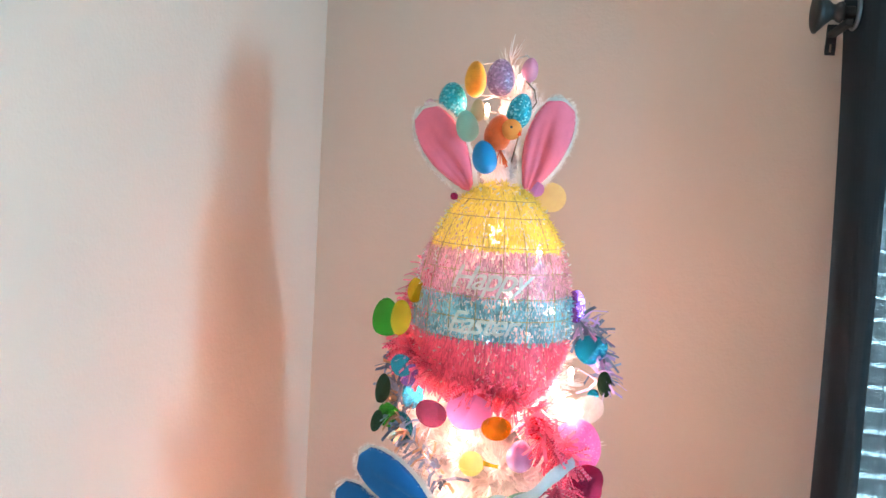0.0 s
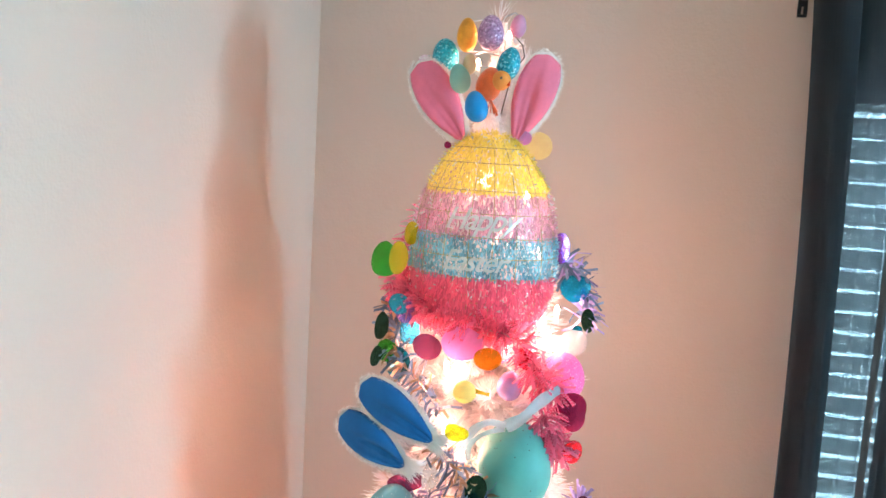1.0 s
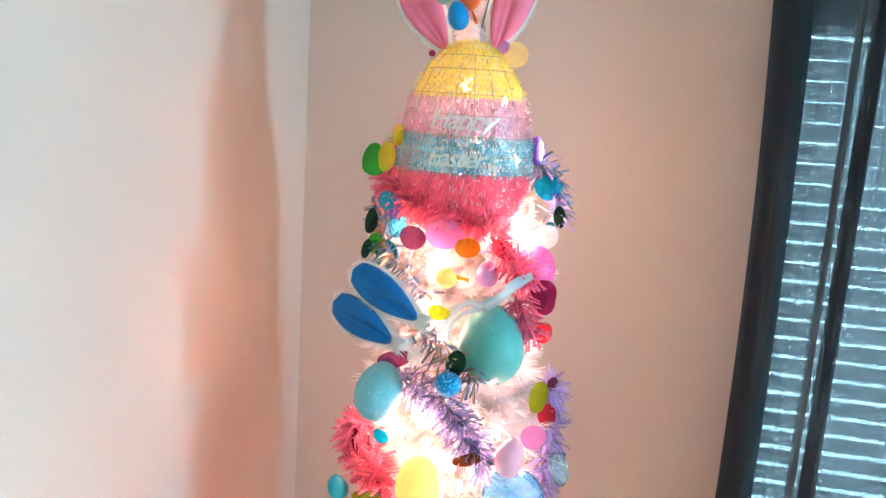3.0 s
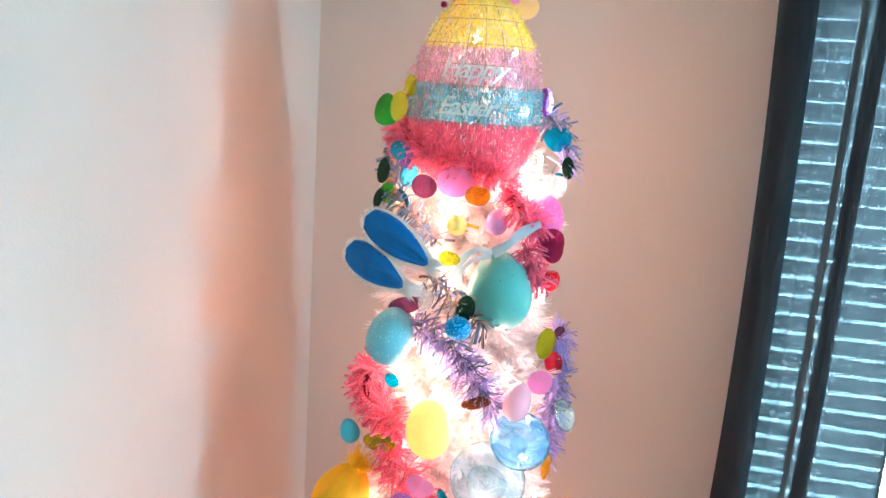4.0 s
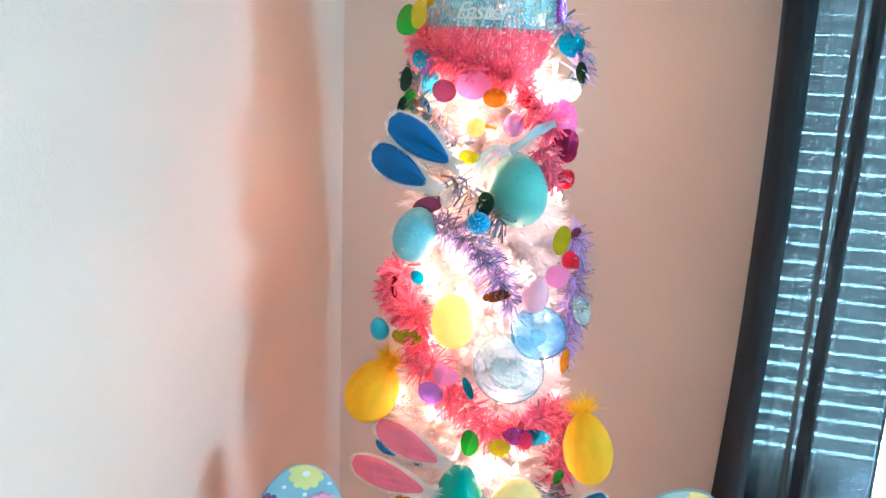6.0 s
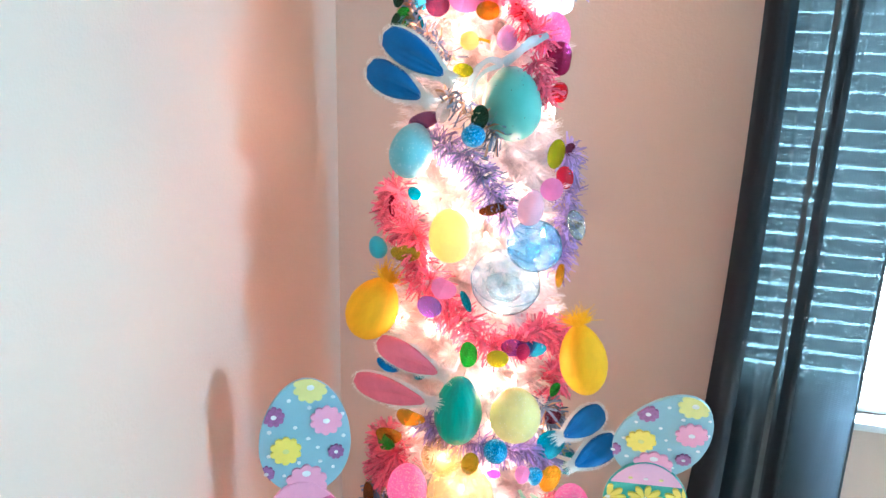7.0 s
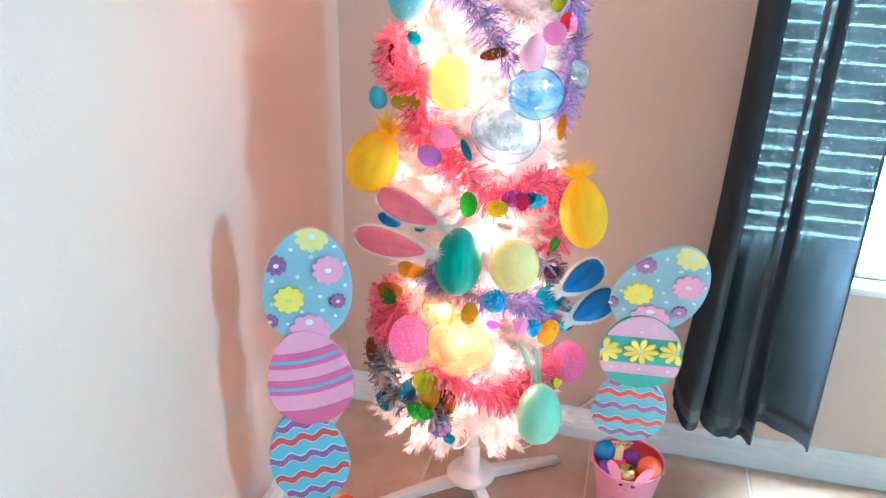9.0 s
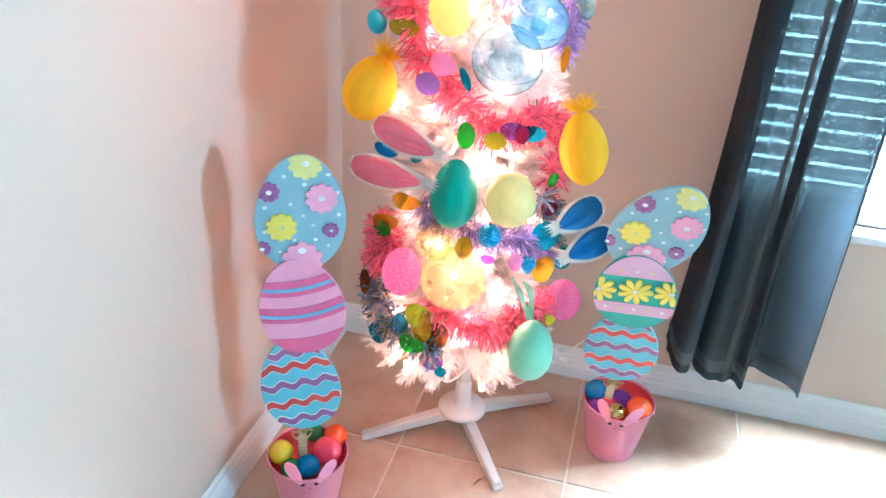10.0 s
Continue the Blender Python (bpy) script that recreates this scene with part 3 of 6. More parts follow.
for x in (0.329, 1.58):
    bm = bmesh.new()
    add_box(bm, (x - 0.008, YN - 0.006, ROD_Z - 0.032), (x + 0.008, YN - 0.001, ROD_Z), 0.0015)
    add_box(bm, (x - 0.008, YN - 0.006, ROD_Z - 0.05), (x + 0.008, YN - 0.001, ROD_Z - 0.045), 0.0015)
    for s in (-1, 1):
        add_box(bm, (x + s * 0.005 - 0.003, YN - 0.006, ROD_Z - 0.045), (x + s * 0.005 + 0.003, YN - 0.001, ROD_Z - 0.032))
    add_box(bm, (x - 0.006, ROD_Y - 0.012, ROD_Z - 0.022), (x + 0.006, YN - 0.006, ROD_Z - 0.012), 0.002)
    part("bracket", bm, ROD, rod, smooth=False)

PLAN = [(0.336, 1.700), (0.340, 1.662), (0.352, 1.640), (0.372, 1.634), (0.391, 1.640), (0.397, 1.656), (0.382, 1.668), (0.352, 1.674), (0.344, 1.684), (0.370, 1.692),
        (0.397, 1.684), (0.410, 1.664), (0.424, 1.652), (0.444, 1.650), (0.468, 1.658), (0.482, 1.657), (0.494, 1.656), (0.503, 1.652),
        (0.512, 1.644), (0.522, 1.646), (0.524, 1.656), (0.510, 1.664), (0.504, 1.671), (0.512, 1.676), (0.528, 1.681), (0.550, 1.686), (0.574, 1.678), (0.606, 1.664), (0.630, 1.648), (0.641, 1.640)]
pl = [Vector((x, y, 0)) for x, y in PLAN]
dense = []
for i in range(len(pl) - 1):
    p0, p1, p2, p3 = pl[max(i - 1, 0)], pl[i], pl[i + 1], pl[min(i + 2, len(pl) - 1)]
    for k in range(5):
        s = k / 5
        dense.append(0.5 * (2 * p1 + (p2 - p0) * s + (2 * p0 - 5 * p1 + 4 * p2 - p3) * s * s + (3 * p1 - p0 - 3 * p2 + p3) * s ** 3))
dense.append(pl[-1])
bm = bmesh.new()
uv = bm.loops.layers.uv.new("uv")
rows, run = [], [0.0]
for a, b in zip(dense, dense[1:]):
    run.append(run[-1] + (b - a).length)
NZ = 70
for j in range(NZ + 1):
    v = j / NZ
    row = []
    for i, p in enumerate(dense):
        u = i / (len(dense) - 1)
        hem = 0.160 + 0.042 * max(0.0, 1 - 2.2 * u) + 0.09 * max(0.0, u - 0.75) + 0.008 * math.sin(u * 21.0 + 0.6) + 0.005 * math.sin(u * 47)
        z = hem + (2.05 - hem) * v
        flare = 1 + 1.6 * (1 - v) ** 1.5
        sway = 0.012 * math.sin(2.4 * v + 5 * u) + 0.006 * math.sin(9 * v + 13 * u)
        pull = 0.034 * max(0.0, 1 - ((z - 1.1) / 0.95) ** 2) - 0.008
        x = p.x + pull * max(0.0, (0.5 - p.x) / 0.16) + 0.15 * sway
        y = 1.66 + (p.y - 1.66) * flare + sway * 0.6 + 0.005 * noise.noise((u * 30, v * 5, 3)) + 0.0025 * noise.noise((u * 45, v * 26, 7))
        row.append(bm.verts.new((x, min(y, YN - 0.05), z)))
    rows.append(row)
for j in range(NZ):
    for i in range(len(dense) - 1):
        f = bm.faces.new((rows[j][i], rows[j][i + 1], rows[j + 1][i + 1], rows[j + 1][i]))
        for lp, (ii, jj) in zip(f.loops, ((i, j), (i + 1, j), (i + 1, j + 1), (i, j + 1))):
            lp[uv].uv = (run[ii] * 12, jj / NZ * 1.9 * 12)
hem_line = [v.co.copy() for v in rows[1]]
seam_at = [i for i, p in enumerate(dense) if 0.474 < p.x < 0.4885 and p.y < 1.662]
seam_rows = [[r[i].co + Vector((0, -0.0015, 0)) for i in seam_at] for r in rows]
curtain = thing("curtain", (0, 0, 0), "slate-blue woven curtain gathered in folds, lit through", "curtain")
part("cloth", bm, CLOTH, curtain)
edge = []
for j in range(NZ + 1):
    v = j / NZ
    hem = 0.1825 + 0.008 * math.sin(21.6) + 0.005 * math.sin(47)
    sway = 0.012 * math.sin(2.4 * v + 5) + 0.006 * math.sin(9 * v + 13)
    edge.append((0.641 + 0.15 * sway, 1.66 - 0.02 * (1 + 1.6 * (1 - v) ** 1.5) + sway * 0.6 - 0.001, hem + (2.05 - hem) * v))
hm = bmesh.new()
back = [[hm.verts.new(p + Vector((0, dy, dz))) for p in hem_line] for dy, dz in ((-0.0012, 0.032), (-0.0022, 0.018), (-0.0018, -0.002), (0.0012, -0.002), (0.0015, 0.03))]
for a, b in zip(back, back[1:]):
    for i in range(len(a) - 1):
        hm.faces.new((a[i], b[i], b[i + 1], a[i + 1]))
sm = bmesh.new()
seam_grid = [[sm.verts.new(c) for c in r] for r in seam_rows]
for a, b in zip(seam_grid, seam_grid[1:]):
    for i in range(len(a) - 1):
        sm.faces.new((a[i], a[i + 1], b[i + 1], b[i]))
part("seam", sm, HEMC, curtain, "doubled dark seam down the cloth")
part("hem", hm, HEMC, curtain, "doubled stitched bottom hem")
part("side_hem", tube(bmesh.new(), edge, 0.0028, 5), HEMC, curtain, "doubled stitched side hem")
for x in (0.338, 0.45, 0.52, 0.6):
    g = bmesh.new()
    ring = [(0.0, 0.025 * math.cos(t), 0.025 * math.sin(t)) for t in [2 * math.pi * k / 20 for k in range(21)]]
    tube(g, ring, 0.0035, 6)
    gr = part("grommet", g, STEEL, curtain)
    gr.location = (x, ROD_Y, ROD_Z)

# ---- the tree ----
AX, AY = -0.138, 1.385
HUB = (-0.127, 1.440, 0.085)


def rad(z):
    """The tree's outer radius at a height: a slim pencil shape."""
    return 0.155 + 0.1 * max(0.0, 0.65 - z) if z < 1.4 else max(0.026, 0.155 - (z - 1.4) * 0.33)


def on_tree(deg, z, lift=0.0):
    a = radians(deg)
    r = rad(z) + lift
    return Vector((AX + r * math.sin(a), AY - r * math.cos(a), z))


tree = thing("christmas_tree", (AX, AY, 0), "slim white tinsel tree with warm lights on a white metal stand", "tree")
pole_pts = [(HUB[0] - AX, HUB[1] - AY, 0.05), (HUB[0] - AX, HUB[1] - AY, 0.2), (0, 0, 0.5), (0, 0, 1.2), (0, 0, 1.88)]
part("trunk", tube(bmesh.new(), pole_pts, [0.014, 0.014, 0.012, 0.010, 0.004], 12), TRUNK, tree)
hx, hy = HUB[0] - AX, HUB[1] - AY
hub = part("hub", lathe(bmesh.new(), [(0, 0.07), (0.052, 0.07), (0.058, 0.075), (0.058, 0.081), (0.054, 0.086), (0.026, 0.091), (0.0205, 0.097), (0.0188, 0.155), (0.0172, 0.162), (0.0145, 0.163), (0.0145, 0.14), (0, 0.14)], 32, (hx, hy, 0)),
           STANDM, tree, "white plastic collar")
for k in range(12):
    a = 2 * math.pi * k / 12
    part("rib", box((hx + 0.017 * math.cos(a) - 0.0015, hy + 0.017 * math.sin(a) - 0.0015, 0.096), (hx + 0.017 * math.cos(a) + 0.0022, hy + 0.017 * math.sin(a) + 0.0022, 0.154)), STANDM, hub, smooth=False)
LEGS = ((-0.346, 1.340, 0.008), (0.003, 1.278, 0.008), (0.066, 1.633, 0.008))
for tip in LEGS:
    a, b = Vector((hx, hy, 0.072)), Vector((tip[0] - AX, tip[1] - AY, 0.011))
    d = Vector((b.x - a.x, b.y - a.y, 0)).normalized()
    s = Vector((-d.y, d.x, 0))
    bm = bmesh.new()
    ring = []
    for p, w, h in ((a, 0.013, 0.016), (a.lerp(b, 0.5), 0.012, 0.013), (b - d * 0.014, 0.0105, 0.010), (b, 0.0105, 0.009)):
        ring.append([bm.verts.new(p + s * (w * i) + Vector((0, 0, h * j))) for i, j in ((-1, -1), (1, -1), (1, 1), (-1, 1))])
    for r0, r1 in zip(ring, ring[1:]):
        for i in range(4):
            bm.faces.new((r0[i], r0[(i + 1) % 4], r1[(i + 1) % 4], r1[i]))
    bm.faces.new(ring[0][::-1])
    bm.faces.new(ring[-1])
    bmesh.ops.recalc_face_normals(bm, faces=bm.faces[:])
    bmesh.ops.bevel(bm, geom=bm.edges[:], offset=0.0025, segments=2, affect="EDGES")
    leg = part("leg", bm, STANDM, tree, smooth=False)
    bm = box((-0.012, -0.012, 0), (0.012, 0.012, 0.012), 0.003)
    ft = part("foot_cap", bm, STANDM, leg, smooth=False)
    ft.matrix_local = pose(b.x - d.x * 0.008, b.y - d.y * 0.008, 0.001, 0, 0, math.degrees(math.atan2(d.y, d.x)))

rng = np.random.RandomState(5)


def needle_data(length, count, reach, width, lean=0.55):
    """A wire with flat tapered needles round it, along +x; each needle is a bent strip of two faces."""
    vs, fs = [], []
    for k in range(count):
        t = (k + rng.rand()) / count
        x = length * (0.12 + 0.88 * t)
        a = rng.rand() * 2 * math.pi
        ln = reach * (0.75 + 0.5 * rng.rand()) * (1 - 0.35 * max(0, t - 0.75) * 4 * 0.5)
        c = lean + 0.35 * rng.randn() * 0.5 + (0.8 if t > 0.93 else 0)
        d = np.array((math.sin(c), math.cos(c) * math.cos(a), math.cos(c) * math.sin(a)))
        s = np.array((0, -math.sin(a), math.cos(a))) * width * 0.5
        p0 = np.array((x, 0, 0))
        p1 = p0 + d * ln * 0.6
        p2 = p0 + (d + np.array((0.28, 0, -0.12))) / 1.05 * ln
        i = len(vs)
        vs += [tuple(p0 - s * 0.8), tuple(p0 + s * 0.8), tuple(p1 + s), tuple(p1 - s), tuple(p2 + s * 0.35), tuple(p2 - s * 0.35)]
        fs += [(i, i + 1, i + 2, i + 3), (i + 3, i + 2, i + 4, i + 5)]
    return vs, fs


BRANCH = []
for k in range(8):
    vs, fs = needle_data(0.11, 330, 0.0235, 0.0018, 0.4)
    me = bpy.data.meshes.new("branch")
    me.from_pydata(vs, [], fs)
    me.materials.append(NEEDLE)
    BRANCH.append((me, np.array(vs), fs))
spots = []
z = 0.335
while z < 1.86:
    r = rad(z)
    n = max(4, int(2 * math.pi * r / 0.040))
    off = rng.rand() * 360
    for k in range(n):
        spots.append((off + 360 * k / n + rng.uniform(-8, 8), z + rng.uniform(-0.015, 0.015)))
    z += 0.036
near, rest_v, rest_f, shown = [], [], [], 0
for deg, z in spots:
    a = (deg + 180) % 360 - 180
    r = max(rad(z), 0.05)
    lng = min(0.11, r * 0.72) / 0.11
    slim = 0.012 + 0.034 * min(1.0, max(0.0, (z - 1.0) / 0.35)) * min(1.0, max(0.0, (1.8 - z) / 0.2))
    tip = on_tree(a, z, rng.uniform(-0.022, 0.012) - slim + (0.018 if rng.rand() < 0.14 else 0) + (0.022 if z < 0.41 else 0))
    up = rng.uniform(-6, 30) - (24 if z < 0.37 else 0) + (25 if z > 1.75 else 0)
    ar = radians(a)
    out_dir = Vector((math.sin(ar) * math.cos(radians(up)), -math.cos(ar) * math.cos(radians(up)), math.sin(radians(up))))
    base = tip - out_dir * (0.11 * lng) - Vector((AX, AY, 0))
    m = Matrix.Translation(base) @ out_dir.to_track_quat("X", "Z").to_matrix().to_4x4() @ Matrix.Rotation(rng.rand() * 6.28, 4, "X") @ Matrix.Diagonal((lng, 1, 1, 1))
    me, v, f = BRANCH[rng.randint(8)]
    if z < 0.42 and 8 < a < 29:
        continue                                # a gap in front of the stand's post
    if -75 < a < 95 and shown < 300 and rng.rand() < 0.62:
        ob = new("branch", me)
        ob.parent = tree
        ob.matrix_local = m
        shown += 1
    else:
        mm = np.array(m)
        w = v @ mm[:3, :3].T + mm[:3, 3]
        i = len(rest_v)
        rest_v += [tuple(q) for q in w]
        rest_f += [tuple(j + i for j in q) for q in f]
tagged(strips("needles", rest_v, rest_f, NEEDLE, tree), kind="stuff")
vs, fs = needle_data(0.035, 26, 0.024, 0.0016, 0.8)
tip = strips("branch", vs, fs, NEEDLE, tree, "white tinsel tip")
tip.matrix_local = pose(0.0, -0.045, 1.852, 0, -90, 0)

# ---- lights in the tree ----
def fairy(p, watts):
    """A lit bulb in its white socket; its lamp sits at the bulb."""
    p = Vector(p)
    ob = thing("fairy_light", p, "small lit warm white bulb in a white socket", "light bulb", "fairy lights on the tree")
    b = part("bulb", lathe(bmesh.new(), [(0, 0.0085), (0.002, 0.007), (0.0032, 0.003), (0.0032, -0.002), (0.0022, -0.004), (0, -0.004)], 10), BULB, ob)
    b.visible_shadow = False
    part("socket", lathe(bmesh.new(), [(0, -0.004), (0.0032, -0.004), (0.0035, -0.014), (0, -0.014)], 8), CORD, ob)
    part("lead", tube(bmesh.new(), [(0, 0, -0.014), (0.003, 0.02, -0.02), tuple((Vector((AX, AY, p.z - 0.01)) - p))], 0.0012, 5), CORD, ob)
    ld = bpy.data.lights.new("bulb_light", "POINT")
    ld.energy, ld.color, ld.shadow_soft_size = watts, WARM, 0.018
    lo = new("bulb_light", ld)
    lo.parent = ob
    lo.location = (0, 0, 0.002)
    return ob


K = 0.62
fairy((-0.126, 1.346, 1.854), 0.45 * K)
fairy((-0.167, 1.349, 1.817), 0.50 * K)
fairy((-0.150, 1.345, 1.657), 0.50 * K)
fairy((-0.120, 1.345, 1.570), 0.40 * K)
fairy((-0.082, 1.314, 1.640), 0.60 * K)
fairy((-0.048, 1.310, 1.470), 1.60 * K)
fairy((-0.168, 1.261, 1.407), 1.50 * K)
fairy((-0.091, 1.280, 1.433), 0.70 * K)
fairy((-0.165, 1.262, 1.313), 0.80 * K)
fairy((-0.162, 1.228, 1.176), 1.30 * K)
fairy((-0.047, 1.254, 1.152), 1.50 * K)
fairy((-0.096, 1.231, 1.068), 2.00 * K)
fairy((-0.156, 1.242, 1.102), 1.20 * K)
fairy((-0.189, 1.239, 0.886), 1.20 * K)
fairy((-0.039, 1.260, 0.795), 1.60 * K)
fairy((-0.164, 1.240, 0.625), 1.30 * K)
fairy((-0.122, 1.233, 0.569), 0.90 * K)
fairy((-0.036, 1.253, 0.528), 1.30 * K)
fairy((-0.089, 1.221, 0.483), 1.00 * K)
fairy((-0.202, 1.223, 0.351), 1.00 * K)
fairy((-0.267, 1.286, 0.372), 0.60 * K)
fairy((-0.144, 1.280, 1.284), 0.70 * K)
fairy((-0.226, 1.308, 1.204), 0.80 * K)
fairy((-0.009, 1.347, 1.268), 0.52 * K)
fairy((-0.224, 1.281, 1.111), 0.70 * K)
fairy((-0.012, 1.339, 1.051), 0.60 * K)
fairy((-0.139, 1.251, 0.876), 0.80 * K)
fairy((0.007, 1.397, 0.883), 0.68 * K)
fairy((-0.021, 1.318, 0.972), 0.60 * K)
fairy((-0.233, 1.289, 0.648), 0.80 * K)
fairy((0.030, 1.405, 0.530), 0.60 * K)
fairy((-0.253, 1.278, 0.428), 0.80 * K)
fairy((-0.117, 1.228, 0.411), 0.90 * K)
fairy((-0.028, 1.265, 0.365), 0.68 * K)
fairy((-0.072, 1.268, 0.919), 0.80 * K)
fairy((-0.092, 1.238, 0.781), 1.10 * K)
fairy((-0.004, 1.330, 0.665), 0.60 * K)
fairy((-0.071, 1.246, 0.608), 0.90 * K)
fairy((-0.201, 1.244, 1.014), 1.10 * K)
fairy((-0.184, 1.238, 0.966), 0.80 * K)
fairy((-0.025, 1.322, 1.440), 0.90 * K)
fairy((-0.282, 1.343, 0.849), 0.80 * K)
fairy((-0.232, 1.325, 1.435), 0.70 * K)
fairy((-0.032, 1.343, 1.482), 0.60 * K)

for k, (deg, z) in enumerate(((-95, 1.62), (110, 1.55), (180, 1.45), (-120, 1.32), (75, 1.28), (150, 1.18), (-80, 1.12), (-150, 1.0), (95, 0.95), (180, 0.86), (-100, 0.78), (125, 0.7), (-85, 0.58), (170, 0.52), (85, 0.46), (-130, 0.4))):
    fairy(on_tree(deg, z, -0.03), (0.95 if abs(deg) > 100 else 0.6 if deg > 0 else 0.32) * (0.5 if z > 1.15 else 0.95) * K)    # the string goes on round the back

for deg, z, watts in ((-128, 1.22, 0.15), (-135, 0.93, 0.4), (-125, 0.66, 0.5), (-122, 0.4, 0.4)):
    fairy(on_tree(deg, z, -0.02), watts * K)      # added unseen bulbs that warm the wall towards the corner

for k in range(16):
    fairy(on_tree(137 * k, 0.42 + 0.075 * k, -0.1), (1.05 if k < 9 else 0.8) * K)   # added bulbs close to the trunk, filling the needles with light from inside

for deg, z in ((-40, 0.30), (35, 0.29), (90, 0.33)):
    fairy(on_tree(deg, z, -0.05), 0.8 * K)     # lowest bulbs, over the stand

# ---- garlands ----
def spline(pts, n):
    out, m = [], len(pts) - 1
    for i in range(n + 1):
        u = min(i / n * m, m - 1e-6)
        k, s = int(u), u - int(u)
        p0, p1, p2, p3 = (Vector(pts[max(k - 1, 0)]), Vector(pts[k]), Vector(pts[k + 1]), Vector(pts[min(k + 2, m)]))
        out.append(0.5 * (2 * p1 + (p2 - p0) * s + (2 * p0 - 5 * p1 + 4 * p2 - p3) * s * s + (3 * p1 - p0 - 3 * p2 + p3) * s ** 3))
    return out


def garland(name, label, path, mats, per_m=2600, reach=0.036, width=0.0033, lift=0.006, curl=0.4):
    """Tinsel: flat strips bound in a wire that follows (angle, height) points round the tree; one mesh for each colour."""
    pts = spline([on_tree(d, z, lift) for d, z in path], 30 * (len(path) - 1))
    seg = [(b - a).length for a, b in zip(pts, pts[1:])]
    total = sum(seg)
    ob = thing(name, (0, 0, 0), label, "garland")
    part("wire", tube(bmesh.new(), pts[::3] + [pts[-1]], 0.0012, 5), HOOK, ob)
    vv, ff = [[] for _ in mats], [[] for _ in mats]
    for _ in range(int(total * per_m)):
        s, k = rng.rand() * total, 0
        while k < len(seg) - 1 and s > seg[k]:
            s -= seg[k]
            k += 1
        p = pts[k].lerp(pts[k + 1], s / max(seg[k], 1e-6))
        t = (pts[k + 1] - pts[k]).normalized()
        outw = Vector((p.x - AX, p.y - AY, 0)).normalized()
        a = rng.rand() * 2 * math.pi
        side = t.cross(outw).normalized()
        d = (side * math.cos(a) + outw * (math.sin(a) * 0.75 + 0.35) + t * rng.randn() * 0.35).normalized()
        w = d.cross(t + Vector(rng.randn(3).tolist()) * 0.5).normalized() * width * (0.7 + 0.6 * rng.rand()) * 0.5
        ln = reach * (0.65 + 0.5 * rng.rand())
        bend = Vector((0, 0, -1)) * curl * rng.rand() + Vector(rng.randn(3).tolist()) * 0.15
        q1, q2 = p + d * ln * 0.55, p + (d + bend).normalized() * ln
        m = rng.randint(len(mats))
        i = len(vv[m])
        vv[m] += [p - w * 0.7, p + w * 0.7, q1 + w, q1 - w, q2 + w, q2 - w]
        ff[m] += [(i, i + 1, i + 2, i + 3), (i + 3, i + 2, i + 4, i + 5)]
    for v, f, m in zip(vv, ff, mats):
        if v:
            cells = reach / width * 2
            strip_uv = [0, 0, 2, 0, 2, 0.55 * cells, 0, 0.55 * cells, 0, 0.55 * cells, 2, 0.55 * cells, 2, cells, 0, cells]
            tagged(strips("fringe", v, f, m, ob, uvs=strip_uv * (len(f) // 2)), kind="stuff")
    return ob


g0 = garland("pink_garland", "hot pink tinsel garland wound round the tree", [(-76, 1.602), (-77, 1.563), (-67, 1.505), (-33, 1.487), (-13, 1.481), (5, 1.469), (20, 1.461), (30, 1.442), (33, 1.415), (46, 1.385)], [NETT, PINKT], reach=0.034, width=0.004, per_m=2500)
g1 = garland("pink_garland", "hot pink tinsel garland wound round the tree", [(40, 1.360), (45, 1.325), (48, 1.290)], [NETT, PINKT], reach=0.034, width=0.004, per_m=2500)
g2 = garland("pink_garland", "hot pink tinsel garland wound round the tree", [(-53, 1.122), (-73, 1.064), (-34, 1.057), (-28, 1.008), (-23, 0.969), (-19, 0.983), (-10, 0.936), (5, 0.910), (17, 0.874), (30, 0.866), (50, 0.878), (94, 0.833), (93, 0.787), (81, 0.758), (86, 0.715)], [NETT, PINKT], reach=0.042, width=0.0042, per_m=2300)
g3 = garland("pink_garland", "coral pink tinsel garland wound round the tree", [(-75, 0.559), (-75, 0.584), (-47, 0.605), (-58, 0.549), (-75, 0.530)], [NETT, PINKT], reach=0.048, per_m=5200)
g4 = garland("pink_garland", "hot pink tinsel garland round the lowest branches", [(-11, 0.514), (2, 0.493), (18, 0.475), (38, 0.455), (56, 0.477), (97, 0.435), (96, 0.425)], [NETT, PINKT], reach=0.042, width=0.0042, per_m=2300)
g5 = garland("lilac_garland", "lilac tinsel garland wound round the tree", [(-23, 1.231), (-9, 1.216), (6, 1.195), (14, 1.160), (22, 1.123), (29, 1.099)], [LILACT, LILACT, BLUET])
g6 = garland("lilac_garland", "lilac tinsel garland wound round the tree", [(76, 1.200), (85, 1.178), (91, 1.123), (91, 1.072), (87, 1.020), (72, 0.985)], [LILACT])
g7 = garland("lilac_garland", "lilac tinsel garland wound round the tree", [(-23, 0.706), (-8, 0.687), (11, 0.677), (30, 0.656), (52, 0.640), (81, 0.578)], [LILACT])
g8 = garland("mixed_garland", "blue, bronze and gold metallic tinsel garland with foil discs", [(-70, 1.495), (-77, 1.458), (-52, 1.438), (-40, 1.411), (-27, 1.393), (-17, 1.372), (-10, 1.349)], [BLUET, BLUET, GOLDT], per_m=850, width=0.0045, reach=0.03, lift=0.002)
g9 = garland("mixed_garland", "blue, bronze and gold metallic tinsel garland with foil discs", [(68, 1.555), (80, 1.531), (84, 1.501), (80, 1.467)], [BLUET, BLUET, LILACT], per_m=1500, width=0.0045, reach=0.036, lift=0.014)
